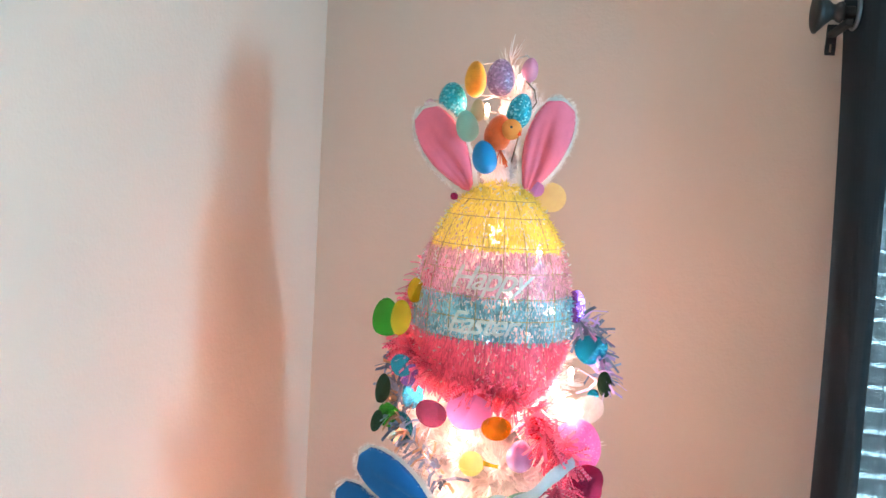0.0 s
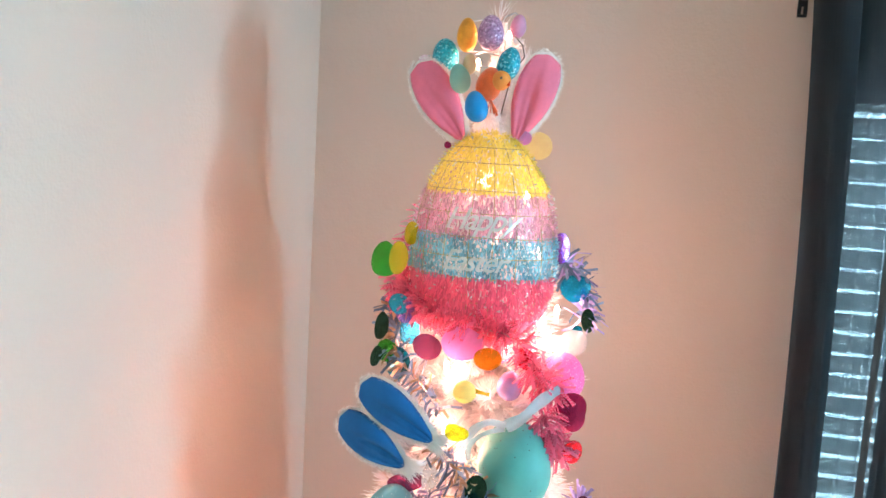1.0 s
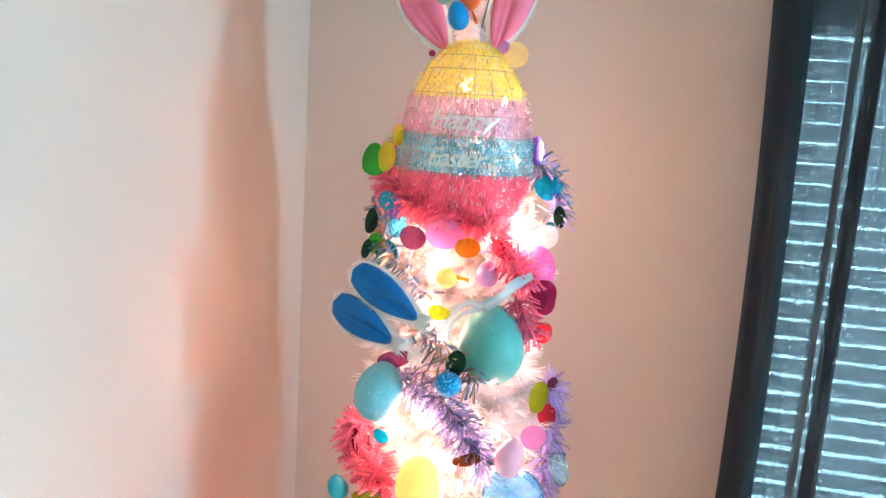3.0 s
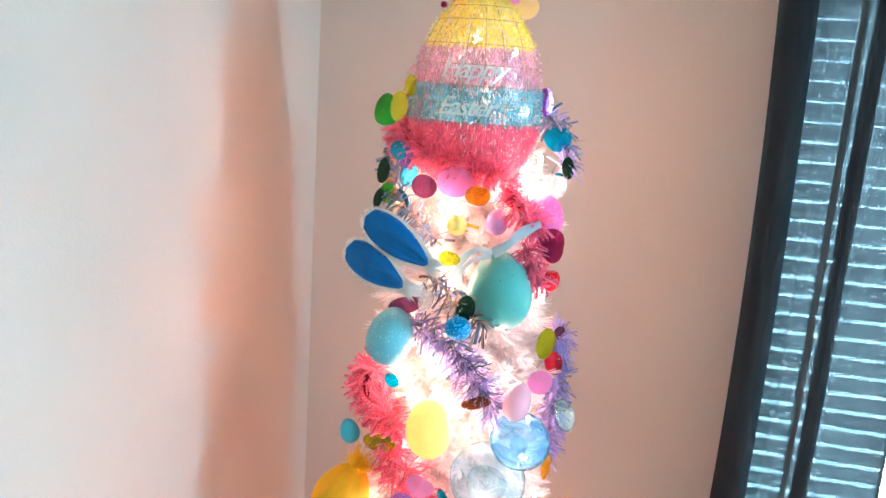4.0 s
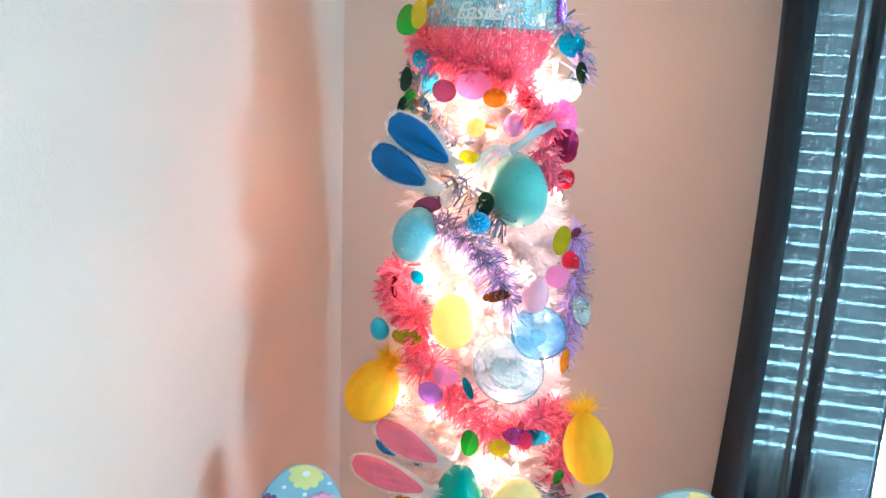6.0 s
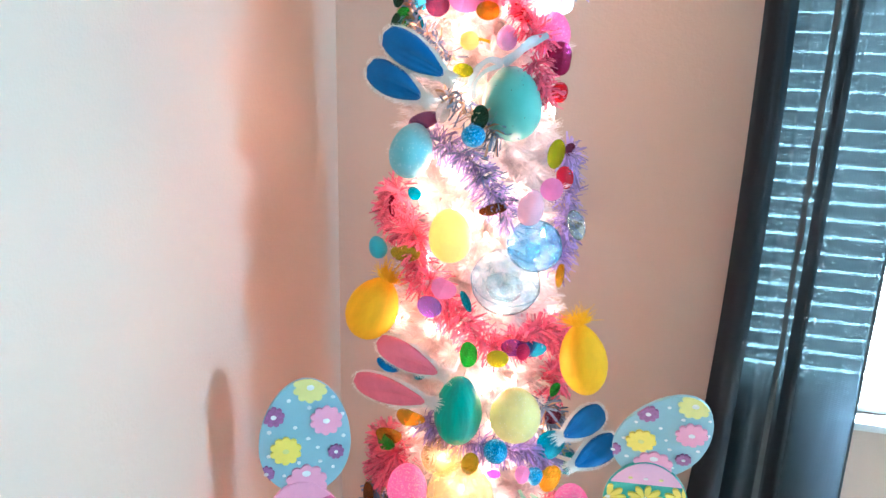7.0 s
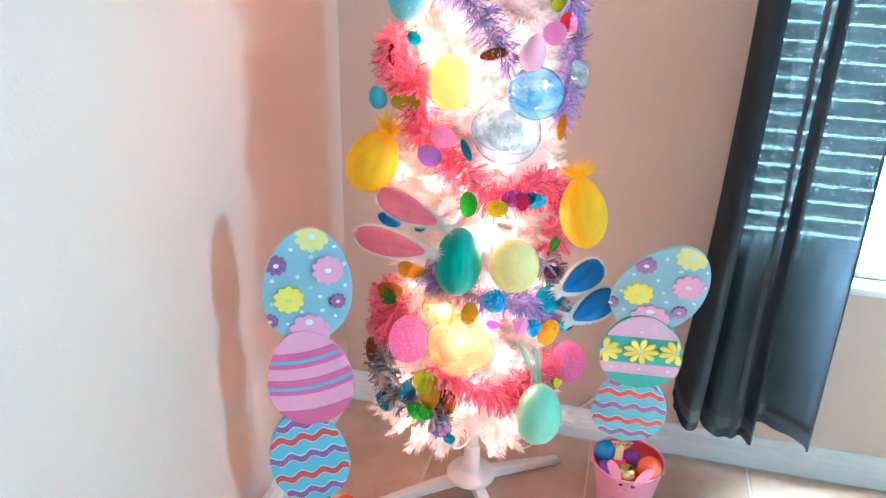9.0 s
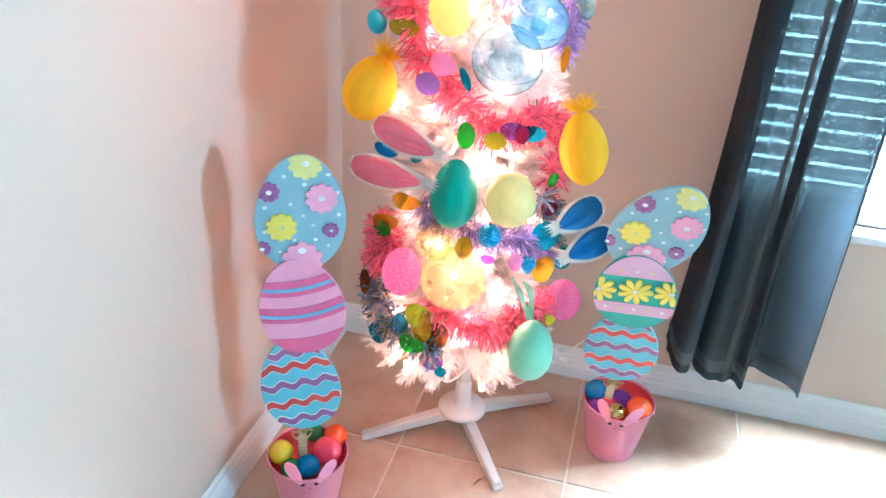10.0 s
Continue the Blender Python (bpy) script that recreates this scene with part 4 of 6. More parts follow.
g10 = garland("mixed_garland", "blue, bronze and gold metallic tinsel garland with foil discs", [(-11, 1.306), (-3, 1.291), (3, 1.267), (12, 1.251), (22, 1.234)], [BLUET, BLUET, GOLDT], per_m=1300, width=0.0045, reach=0.036, lift=0.014)
g11 = garland("mixed_garland", "blue, bronze and gold metallic tinsel garland with foil discs", [(-75, 0.489), (-76, 0.432), (-49, 0.434), (-30, 0.417), (-13, 0.414), (-3, 0.398)], [BLUET, BLUET, GOLDT], per_m=1300, width=0.0045, reach=0.036, lift=0.014)
g12 = garland("mixed_garland", "blue, bronze and gold metallic tinsel garland with foil discs", [(64, 0.723), (83, 0.657), (96, 0.585), (96, 0.549)], [BLUET, BLUET, GOLDT], per_m=1300, width=0.0045, reach=0.036, lift=0.014)
g13 = garland("mixed_garland", "blue, bronze and gold metallic tinsel garland with foil discs", [(-74, 0.454), (-47, 0.465), (-38, 0.441), (-24, 0.437), (-12, 0.435), (0, 0.401)], [BLUET, BLUET, GOLDT], per_m=1400, width=0.0045, reach=0.036, lift=0.014)


def foil_disc(parent, p, rw, rh, col, roll=0.0, yaw=0.0, pitch=0.0, fold=False):
    """A thin domed, or creased, foil spangle, held at the edge on a thread."""
    bm = bmesh.new()
    n, top, bot = 20, [], []
    for k, q in ((0.0, 0.0), (0.5, 0.25), (1.0, 1.0)):
        dome = -0.02 * min(rw, rh) * (1 - q)
        m = 1 if k == 0 else n
        top.append([bm.verts.new((rw * k * math.cos(2 * math.pi * j / n), dome + (0.36 * rw * k * abs(math.cos(2 * math.pi * j / n + 0.4)) if fold else 0.13 * rw * (k * math.cos(2 * math.pi * j / n)) ** 2), rh * k * math.sin(2 * math.pi * j / n))) for j in range(m)])
    for a, b in zip(top, top[1:]):
        for j in range(n):
            i = (j + 1) % n
            bm.faces.new((a[0], b[j], b[i]) if len(a) == 1 else (a[j], b[j], b[i], a[i]))
    bmesh.ops.solidify(bm, geom=bm.faces[:], thickness=0.0008)
    ob = part("foil_disc", bm, FOIL[col], parent, smooth=False)
    p = Vector(p)
    face = math.degrees(math.atan2(p.x - AX, -(p.y - AY)))
    ob.matrix_local = pose(*p, 0.5 * pitch, 0, face * 0.35 + 0.5 * yaw) @ pose(0, 0, 0, 0, roll, 0)
    return ob


foil_disc(g0, (-0.073, 1.323, 1.709), 0.0196, 0.0188, "cream", 20, -15, -12)
foil_disc(g8, (-0.267, 1.268, 1.545), 0.0245, 0.0245, "green", 10, -9, -9, True)
foil_disc(g8, (-0.238, 1.240, 1.552), 0.0143, 0.0223, "yellow", 5, -3, -6)
foil_disc(g8, (-0.229, 1.268, 1.583), 0.0119, 0.0159, "yellow", 5, 3, -3, True)
foil_disc(g8, (-0.241, 1.268, 1.485), 0.0161, 0.0144, "cyan", 0, 9, 0)
foil_disc(g8, (-0.265, 1.268, 1.452), 0.0105, 0.0203, "dark", 10, 15, 3, True)
foil_disc(g8, (-0.232, 1.268, 1.476), 0.0145, 0.0177, "violet", 20, -10, 6)
foil_disc(g8, (-0.226, 1.268, 1.450), 0.0160, 0.0217, "ltblue", 10, -4, 9, True)
foil_disc(g0, (-0.192, 1.236, 1.438), 0.0205, 0.0182, "mauve", 0, 2, 12)
foil_disc(g0, (-0.143, 1.223, 1.450), 0.0281, 0.0222, "pink", 0, 8, -10, True)
foil_disc(g0, (-0.109, 1.231, 1.432), 0.0185, 0.0148, "orange", 0, 14, -7)
foil_disc(g0, (-0.060, 1.252, 1.430), 0.0195, 0.0127, "red", 35, -11, -4, True)
foil_disc(g8, (-0.238, 1.266, 1.403), 0.0190, 0.0235, "teal", 10, -5, -1)
foil_disc(g8, (-0.256, 1.268, 1.418), 0.0178, 0.0162, "green", 0, 1, 2, True)
foil_disc(g8, (-0.270, 1.268, 1.409), 0.0082, 0.0163, "dark", 20, 7, 5)
foil_disc(g9, (-0.005, 1.335, 1.516), 0.0243, 0.0195, "cyan", 10, 13, 8, True)
foil_disc(g9, (0.012, 1.335, 1.474), 0.0097, 0.0179, "dark", -10, -12, 11)
foil_disc(g9, (-0.003, 1.310, 1.446), 0.0197, 0.0180, "white", 0, -6, -11, True)
foil_disc(g9, (-0.001, 1.335, 1.458), 0.0082, 0.0082, "teal", 0, 0, -8)
foil_disc(g0, (0.003, 1.270, 1.365), 0.0213, 0.0236, "crimson", 0, 6, -5, True)
foil_disc(g9, (-0.032, 1.335, 1.571), 0.0138, 0.0219, "purple", -5, 12, -2)
foil_disc(g0, (-0.090, 1.307, 1.718), 0.0093, 0.0093, "pink", 0, -13, 1, True)
foil_disc(g0, (-0.192, 1.294, 1.703), 0.0055, 0.0047, "crimson", 0, -7, 4)
foil_disc(g1, (0.006, 1.270, 1.354), 0.0160, 0.0190, "crimson", -10, -1, 7, True)
foil_disc(g1, (0.007, 1.270, 1.309), 0.0138, 0.0168, "red", 0, 5, 10)
foil_disc(g1, (-0.024, 1.276, 1.307), 0.0135, 0.0241, "dark", 0, 11, -12, True)
foil_disc(g6, (0.008, 1.270, 1.209), 0.0141, 0.0251, "lime", 10, -14, -9)
foil_disc(g6, (0.022, 1.330, 1.158), 0.0154, 0.0205, "red", -15, -8, -6, True)
foil_disc(g6, (0.007, 1.248, 1.154), 0.0193, 0.0193, "pink", 0, -2, -3)
foil_disc(g6, (0.025, 1.347, 1.204), 0.0092, 0.0123, "mauve", 20, 4, 0, True)
foil_disc(g2, (-0.234, 1.216, 1.029), 0.0281, 0.0151, "olive", -5, 10, 3)
foil_disc(g2, (-0.157, 1.176, 0.986), 0.0233, 0.0194, "pink", 0, -15, 6, True)
foil_disc(g2, (-0.218, 1.213, 1.137), 0.0137, 0.0118, "teal", 10, -9, 9)
foil_disc(g2, (-0.276, 1.278, 1.094), 0.0105, 0.0210, "crimson", 0, -3, 12, True)
foil_disc(g2, (-0.119, 1.192, 0.963), 0.0072, 0.0200, "teal", -25, 3, -10)
foil_disc(g6, (0.043, 1.390, 1.060), 0.0217, 0.0109, "orange", -10, 9, -7, True)
foil_disc(g5, (-0.082, 1.209, 1.122), 0.0249, 0.0096, "brown", -15, 15, -4)
foil_disc(g10, (-0.138, 1.190, 1.343), 0.0165, 0.0110, "lime", 0, -10, -1, True)
foil_disc(g10, (-0.108, 1.192, 1.272), 0.0139, 0.0203, "dark", 10, -4, 2)
foil_disc(g10, (-0.170, 1.198, 1.276), 0.0113, 0.0188, "white", 10, 2, 5, True)
foil_disc(g10, (-0.204, 1.213, 1.259), 0.0287, 0.0134, "mauve", -20, 8, 8)
foil_disc(g6, (0.027, 1.314, 0.983), 0.0088, 0.0243, "gold", 0, 14, 11, True)
foil_disc(g2, (-0.180, 1.180, 0.951), 0.0230, 0.0189, "violet", 0, -11, -11)
foil_disc(g2, (-0.109, 1.178, 0.872), 0.0159, 0.0233, "green", 0, -5, -8, True)
foil_disc(g2, (-0.060, 1.190, 0.866), 0.0191, 0.0159, "lime", 0, 1, -5)
foil_disc(g2, (-0.035, 1.220, 0.875), 0.0237, 0.0161, "purple", 0, 7, -2, True)
foil_disc(g2, (-0.020, 1.217, 0.872), 0.0118, 0.0161, "crimson", 0, 13, 1)
foil_disc(g2, (-0.003, 1.238, 0.869), 0.0217, 0.0152, "cyan", 0, -12, 4, True)
foil_disc(g2, (-0.280, 1.267, 0.788), 0.0282, 0.0141, "blue", 0, -6, 7)
foil_disc(g2, (-0.199, 1.200, 0.813), 0.0111, 0.0155, "teal", 30, 0, 10, True)
foil_disc(g7, (-0.098, 1.179, 0.661), 0.0157, 0.0224, "olive", 10, 6, -12)
foil_disc(g12, (0.038, 1.301, 0.649), 0.0297, 0.0297, "cyan", 0, 12, -9, True)
foil_disc(g12, (0.065, 1.387, 0.562), 0.0232, 0.0258, "teal", 0, -13, -6)
foil_disc(g2, (0.033, 1.315, 0.758), 0.0093, 0.0152, "green", 20, -7, -3, True)
foil_disc(g12, (0.033, 1.316, 0.702), 0.0166, 0.0166, "mauve", 0, -1, 0)
foil_disc(g7, (-0.218, 1.202, 0.719), 0.0284, 0.0170, "gold", 0, 5, 3, True)
foil_disc(g3, (-0.273, 1.251, 0.647), 0.0288, 0.0180, "orange", -10, 11, 6)
foil_disc(g3, (-0.281, 1.250, 0.631), 0.0217, 0.0181, "green", 0, -14, 9, True)
foil_disc(g7, (-0.058, 1.203, 0.632), 0.0130, 0.0100, "purple", 0, -8, 12)
foil_disc(g7, (-0.009, 1.235, 0.618), 0.0139, 0.0185, "pink", 0, -2, -10, True)
foil_disc(g7, (0.038, 1.297, 0.579), 0.0217, 0.0289, "gold", 15, 4, -7)
foil_disc(g11, (-0.178, 1.174, 0.499), 0.0261, 0.0261, "lime", -10, 10, -4, True)
foil_disc(g11, (-0.169, 1.175, 0.474), 0.0215, 0.0359, "gold", 0, -15, -1)
foil_disc(g11, (-0.188, 1.169, 0.431), 0.0291, 0.0206, "green", 0, -9, 2, True)
foil_disc(g11, (-0.269, 1.222, 0.455), 0.0225, 0.0250, "white", 15, -3, 5)
foil_disc(g11, (-0.219, 1.192, 0.458), 0.0171, 0.0269, "ltblue", 20, 3, 8, True)
foil_disc(g11, (-0.275, 1.226, 0.402), 0.0217, 0.0255, "teal", 0, 9, 11)
foil_disc(g11, (-0.142, 1.185, 0.448), 0.0242, 0.0338, "brown", 20, 15, -11, True)
foil_disc(g11, (-0.326, 1.287, 0.482), 0.0155, 0.0285, "brown", 0, -10, -8)
foil_disc(g4, (0.055, 1.304, 0.456), 0.0226, 0.0176, "lime", 0, -4, -5, True)
foil_disc(g11, (-0.151, 1.194, 0.384), 0.0248, 0.0211, "violet", 0, 2, -2)
foil_disc(g11, (-0.130, 1.192, 0.363), 0.0124, 0.0137, "teal", 0, 8, 1, True)


# ---- tinsel egg sign on the tree ----
EX, EY, EZ0, EZM, EZ1, EW, ED = -0.135, 1.305, 1.437, 1.565, 1.723, 0.096, 0.075


def egg_w(z):
    """Half width of the sign's egg outline at a height."""
    h = (EZ1 - EZM) if z > EZM else (EZM - EZ0) * 1.08
    q = min(1.0, abs(z - EZM) / h)
    return EW * math.sqrt(max(0.0, 1 - q ** (1.72 if z > EZM else 2.6)))


def egg_p(s, z, lift=0.0):
    """A point of the bulging front: s from -1 (one side) to 1 (other side)."""
    w, a = egg_w(z), s * math.pi / 2
    return Vector((EX + (w + lift) * math.sin(a), EY - (ED * w / EW + lift) * math.cos(a), z))


tegg = thing("tinsel_egg_sign", (0, 0, 0), "tinsel covered wire egg in yellow, pink and aqua with lettering", "decoration")
for band, mt, z0, z1, dense_k, ln in (("yellow_band", YELT, 1.647, 1.722, 1.0, 0.0056), ("rose_band", ROSET, 1.590, 1.647, 1.0, 0.0056), ("aqua_band", AQUAT, 1.537, 1.590, 1.0, 0.0056), ("pink_band", PINKT, 1.45, 1.537, 1.2, 0.0085)):
    vv, ff = [], []
    z = z0
    while z < z1:
        w = egg_w(z)
        for _ in range(int(150 + 1250 * w * dense_k)):
            s = rng.uniform(-1, 1)
            l2 = ln * (0.7 + 0.6 * rng.rand())
            a = egg_p(s, min(EZ1 - 0.002, z + rng.uniform(-0.001, 0.001)), rng.choice((0.003, 0.0035, -0.001)))
            b = egg_p(s + rng.uniform(-0.012, 0.012), max(EZ0, a.z - l2), (0.0005 + 0.003 * rng.rand()) if band != "pink_band" else (0.002 + 0.006 * rng.rand()))
            k = Vector((math.cos(s * 1.57), math.sin(s * 1.57), 0)) * 0.0008
            i = len(vv)
            vv += [a - k, a + k, b + k, b - k]
            ff.append((i, i + 1, i + 2, i + 3))
        z += 0.0048
    tagged(strips(band, vv, ff, mt, tegg), kind="stuff")
    vv, ff = [], []
    for _ in range(230):                        # loose ends along the outline
        z, sd = rng.uniform(z0, z1), rng.choice((-1, 1))
        a = egg_p(sd * rng.uniform(0.8, 1.0), z, 0.003)
        b = a + Vector((sd * rng.uniform(0.002, 0.008), rng.uniform(-0.006, 0.002), rng.uniform(-0.006, 0.005)))
        i = len(vv)
        vv += [a + Vector((0, 0, 0.0008)), a - Vector((0, 0, 0.0008)), b]
        ff.append((i, i + 1, i + 2))
    tagged(strips("loose_tinsel", vv, ff, mt, tegg), kind="stuff")
for s in (-0.8, -0.52, -0.274, -0.053, 0.147, 0.356, 0.63, 0.85):
    part("wire", tube(bmesh.new(), [egg_p(s, EZ0 + (EZ1 - EZ0) * k / 14 * 0.97 + 0.002, 0.003) for k in range(15)], 0.0006, 5), EGGWIRE, tegg)
for z in (1.702, 1.682, 1.647, 1.618, 1.588, 1.562, 1.535, 1.503):
    part("wire", tube(bmesh.new(), [egg_p(-1 + 2 * k / 20, z, 0.003) for k in range(21)], 0.0006, 5), EGGWIRE, tegg)
part("wire", tube(bmesh.new(), [egg_p(-1, EZ0 + (EZ1 - EZ0) * k / 24, 0) for k in range(25)] + [egg_p(1, EZ1 - (EZ1 - EZ0) * k / 24, 0) for k in range(25)], 0.0009, 5), EGGWIRE, tegg)
vv, ff = [], []
for _ in range(420):                            # curled iridescent flecks standing off the weave
    z, s = rng.uniform(EZ0 + 0.02, EZ1 - 0.004), rng.uniform(-1, 1)
    a = egg_p(s, z, 0.004 + 0.005 * rng.rand())
    u = Vector(rng.randn(3).tolist()).normalized() * 0.0022
    w = u.cross(Vector(rng.randn(3).tolist())).normalized() * 0.0009
    i = len(vv)
    vv += [a - u - w, a + u - w, a + u + w, a - u + w]
    ff.append((i, i + 1, i + 2, i + 3))
tagged(strips("foil_confetti", vv, ff, LETTER, tegg), kind="stuff")
vv, ff = [], []
for _ in range(260):                            # short tinsel standing up along the crown
    s, z = rng.uniform(-1, 1), EZ1 - rng.uniform(0.0, 0.02)
    a = egg_p(s, z, 0.001)
    b = a + Vector((rng.uniform(-0.005, 0.005), rng.uniform(-0.006, 0.001), rng.uniform(0.002, 0.008)))
    i = len(vv)
    vv += [a + Vector((0.0008, 0, 0)), a - Vector((0.0008, 0, 0)), b]
    ff.append((i, i + 1, i + 2))
tagged(strips("loose_tinsel", vv, ff, YELT, tegg), kind="stuff")
part("hook", tube(bmesh.new(), [egg_p(0, 1.69, -0.06), (AX, AY, 1.69)], 0.0015, 5), HOOK, tegg)
for word, x0, z0, size in (("Happy", -0.176, 1.599, 0.039), ("Easter", -0.176, 1.547, 0.037)):
    cu = bpy.data.curves.new("lettering", "FONT")
    cu.body, cu.size, cu.shear, cu.extrude, cu.space_character, cu.offset = word, size, 0.42, 0.0011, 0.88, 0.0002
    tmp = bpy.data.objects.new("lettering", cu)
    me = bpy.data.meshes.new_from_object(tmp)
    bpy.data.objects.remove(tmp)
    for v in me.vertices:
        x, z = x0 + v.co.x, z0 + v.co.y
        q = max(-1.0, min(1.0, (x - EX) / max(egg_w(z), 0.02)))
        v.co = Vector((x, EY - ED * egg_w(z) / EW * math.sqrt(max(0, 1 - q * q)) - 0.0155 + v.co.z, z))
    me.materials.clear()
    me.materials.append(LETTER)
    ob = new("lettering", me)
    ob.parent = tegg
    tagged(ob, "iridescent foil word " + word)


# ---- ornaments ----
def egg_profile(rw, rh, k=0.13, n=14):
    return [(rw * math.sin(math.pi * i / n) * (1 - k * math.cos(math.pi * (1 - i / n))), -rh * math.cos(math.pi * i / n)) for i in range(n + 1)]


def hang(ob, p, rh, roll):
    """A wire from the ornament into the tree."""
    inv = (Matrix.Translation(Vector(p)) @ pose(0, 0, 0, 0, roll, 0)).inverted()
    goal = inv @ Vector((AX, AY, p[2] + 0.02))
    top = Vector((0, 0.3 * rh, rh * 0.8))
    part("hook", tube(bmesh.new(), [top, top.lerp(goal, 0.4) + Vector((0, 0, 0.006)), goal], 0.0009, 5), HOOK, ob)


def egg(p, rw, rh, shell, label, roll=0.0, k=0.13, name="egg_ornament", cap=False):
    ob = solid(name, lathe(bmesh.new(), egg_profile(rw, rh, k), 28), SHELL[shell], label, "ornament")
    ob.matrix_world = pose(*p, 0, roll, 0)
    hang(ob, p, rh, roll)
    if cap:
        part("cap", lathe(bmesh.new(), [(0, rh + 0.004), (0.004, rh + 0.004), (0.005, rh - 0.002), (0, rh - 0.002)], 12), HOOK, ob, "silver cap")
    return ob


def tissue_egg(p, rw, rh, shell, label, roll, tuft=True, tip=0.0):
    """An egg wrapped in crinkled tissue, gathered at the top."""
    bm = bmesh.new()
    n, m = 48, 18
    rings = []
    for i in range(1, m):
        t = math.pi * i / m
        r0 = rw * math.sin(t) ** (1 + tip) * (1 + 0.1 * math.cos(t))
        rip = 0.011 + 0.12 * abs(math.cos(t)) ** 5
        rings.append([bm.verts.new((r0 * (1 + rip * math.sin(17 * a + 1.5 * math.sin(3 * t)) + 0.4 * rip * math.sin(7 * a + 2)) * math.cos(a),
                                    r0 * (1 + rip * math.sin(17 * a + 1.5 * math.sin(3 * t))) * math.sin(a), -rh * math.cos(t))) for a in [2 * math.pi * j / n for j in range(n)]])
    for a, b in zip(rings, rings[1:]):
        for j in range(n):
            bm.faces.new((a[j], a[(j + 1) % n], b[(j + 1) % n], b[j]))
    lo, hi = bm.verts.new((0, 0, -rh * 1.01)), bm.verts.new((0, 0, rh * 1.01))
    for j in range(n):
        bm.faces.new((lo, rings[0][(j + 1) % n], rings[0][j]))
        bm.faces.new((hi, rings[-1][j], rings[-1][(j + 1) % n]))
    ob = solid("tissue_egg", bm, SHELL[shell], label, "ornament")
    ob.matrix_world = pose(*p, 0, roll, 0)
    if tuft:
        vv, ff = [], []
        for _ in range(420):
            t = rng.rand() * 2 * math.pi
            d = Vector((math.cos(t) * rng.uniform(0.2, 1.1), math.sin(t) * rng.uniform(0.2, 1.1), rng.uniform(0.35, 1.0))).normalized()
            p0 = Vector((0.12 * rw * math.cos(t), 0.12 * rw * math.sin(t), rh * 0.97))
            w = d.cross(Vector(rng.randn(3).tolist())).normalized() * rng.uniform(0.0003, 0.0009)
            l2 = rng.uniform(0.010, 0.032)
            p1, p2 = p0 + d * l2 * 0.55, p0 + (d + Vector(rng.randn(3).tolist()) * 0.35) * l2
            i = len(vv)
            vv += [p0 - w * 0.5, p0 + w * 0.5, p1 + w, p1 - w, p2 + w * 0.6, p2 - w * 0.6]
            ff += [(i, i + 1, i + 2, i + 3), (i + 3, i + 2, i + 4, i + 5)]
        tagged(strips("tuft", vv, ff, SHELL[shell], ob, "frayed tissue end"), kind="stuff")
        tie = [(0.21 * rw * math.cos(a), 0.21 * rw * math.sin(a), rh * 1.01) for a in [2 * math.pi * j / 16 for j in range(17)]]
        part("tie", tube(bmesh.new(), tie, 0.0016, 5), SHELL[shell], ob)
    hang(ob, p, rh, roll)
    return ob


def ball(p, r, rz, shell, label, inner=0.0):
    """A hollow plastic ball of two halves with a seam."""
    ob = solid("ball_ornament", lathe(bmesh.new(), egg_profile(r, rz, 0.0, 18), 36), SHELL[shell], label, "ornament")
    ob.matrix_world = pose(*p, 20, 12, 0)
    part("seam", tube(bmesh.new(), [(r * 1.005 * math.cos(a), r * 1.005 * math.sin(a), 0) for a in [2 * math.pi * j / 40 for j in range(41)]], 0.0009, 5), SHELL[shell], ob)
    if inner:
        part("hollow_base", lathe(bmesh.new(), [(inner, -rz * 0.1), (inner * 0.96, -rz * 0.3), (inner * 0.7, -rz * 0.55), (0.2 * inner, -rz * 0.6)], 30), SHELL[shell], ob)
    bm = bmesh.new()
    g = (pose(*p, 20, 12, 0)).inverted() @ Vector((AX, AY, p[2] + 0.02))
    part("hook", tube(bm, [Vector((0, 0, rz)), Vector((0, 0, rz)).lerp(g, 0.5), g], 0.0009, 5), HOOK, ob)
    return ob


def ribbon(pts, width, material, parent, label=""):
    """A flat ribbon along points, its face towards the viewer's side, slightly cupped."""
    line = spline(pts, 8 * (len(pts) - 1))
    bm, rows = bmesh.new(), []
    for i, p in enumerate(line):
        t = (line[min(i + 1, len(line) - 1)] - line[max(i - 1, 0)]).normalized()
        s = t.cross(Vector((0.1, -1, 0.15))).normalized()
        tw = 0.5 * math.sin(i * 0.35)
        s = (s + Vector((0, -1, 0)) * tw).normalized()
        w = width * (0.85 + 0.15 * math.sin(i * 0.5))
        rows.append([bm.verts.new(p + s * w * q + Vector((0, -1, 0)) * 0.1 * w * (1 - q * q)) for q in (-0.5, 0, 0.5)])
    for a, b in zip(rows, rows[1:]):
        for j in range(2):
            bm.faces.new((a[j], a[j + 1], b[j + 1], b[j]))
    bmesh.ops.solidify(bm, geom=bm.faces[:], thickness=0.0004)
    ob = part("ribbon", bm, material, parent, label)
    ob.matrix_parent_inverse = Matrix.Identity(4)
    return ob


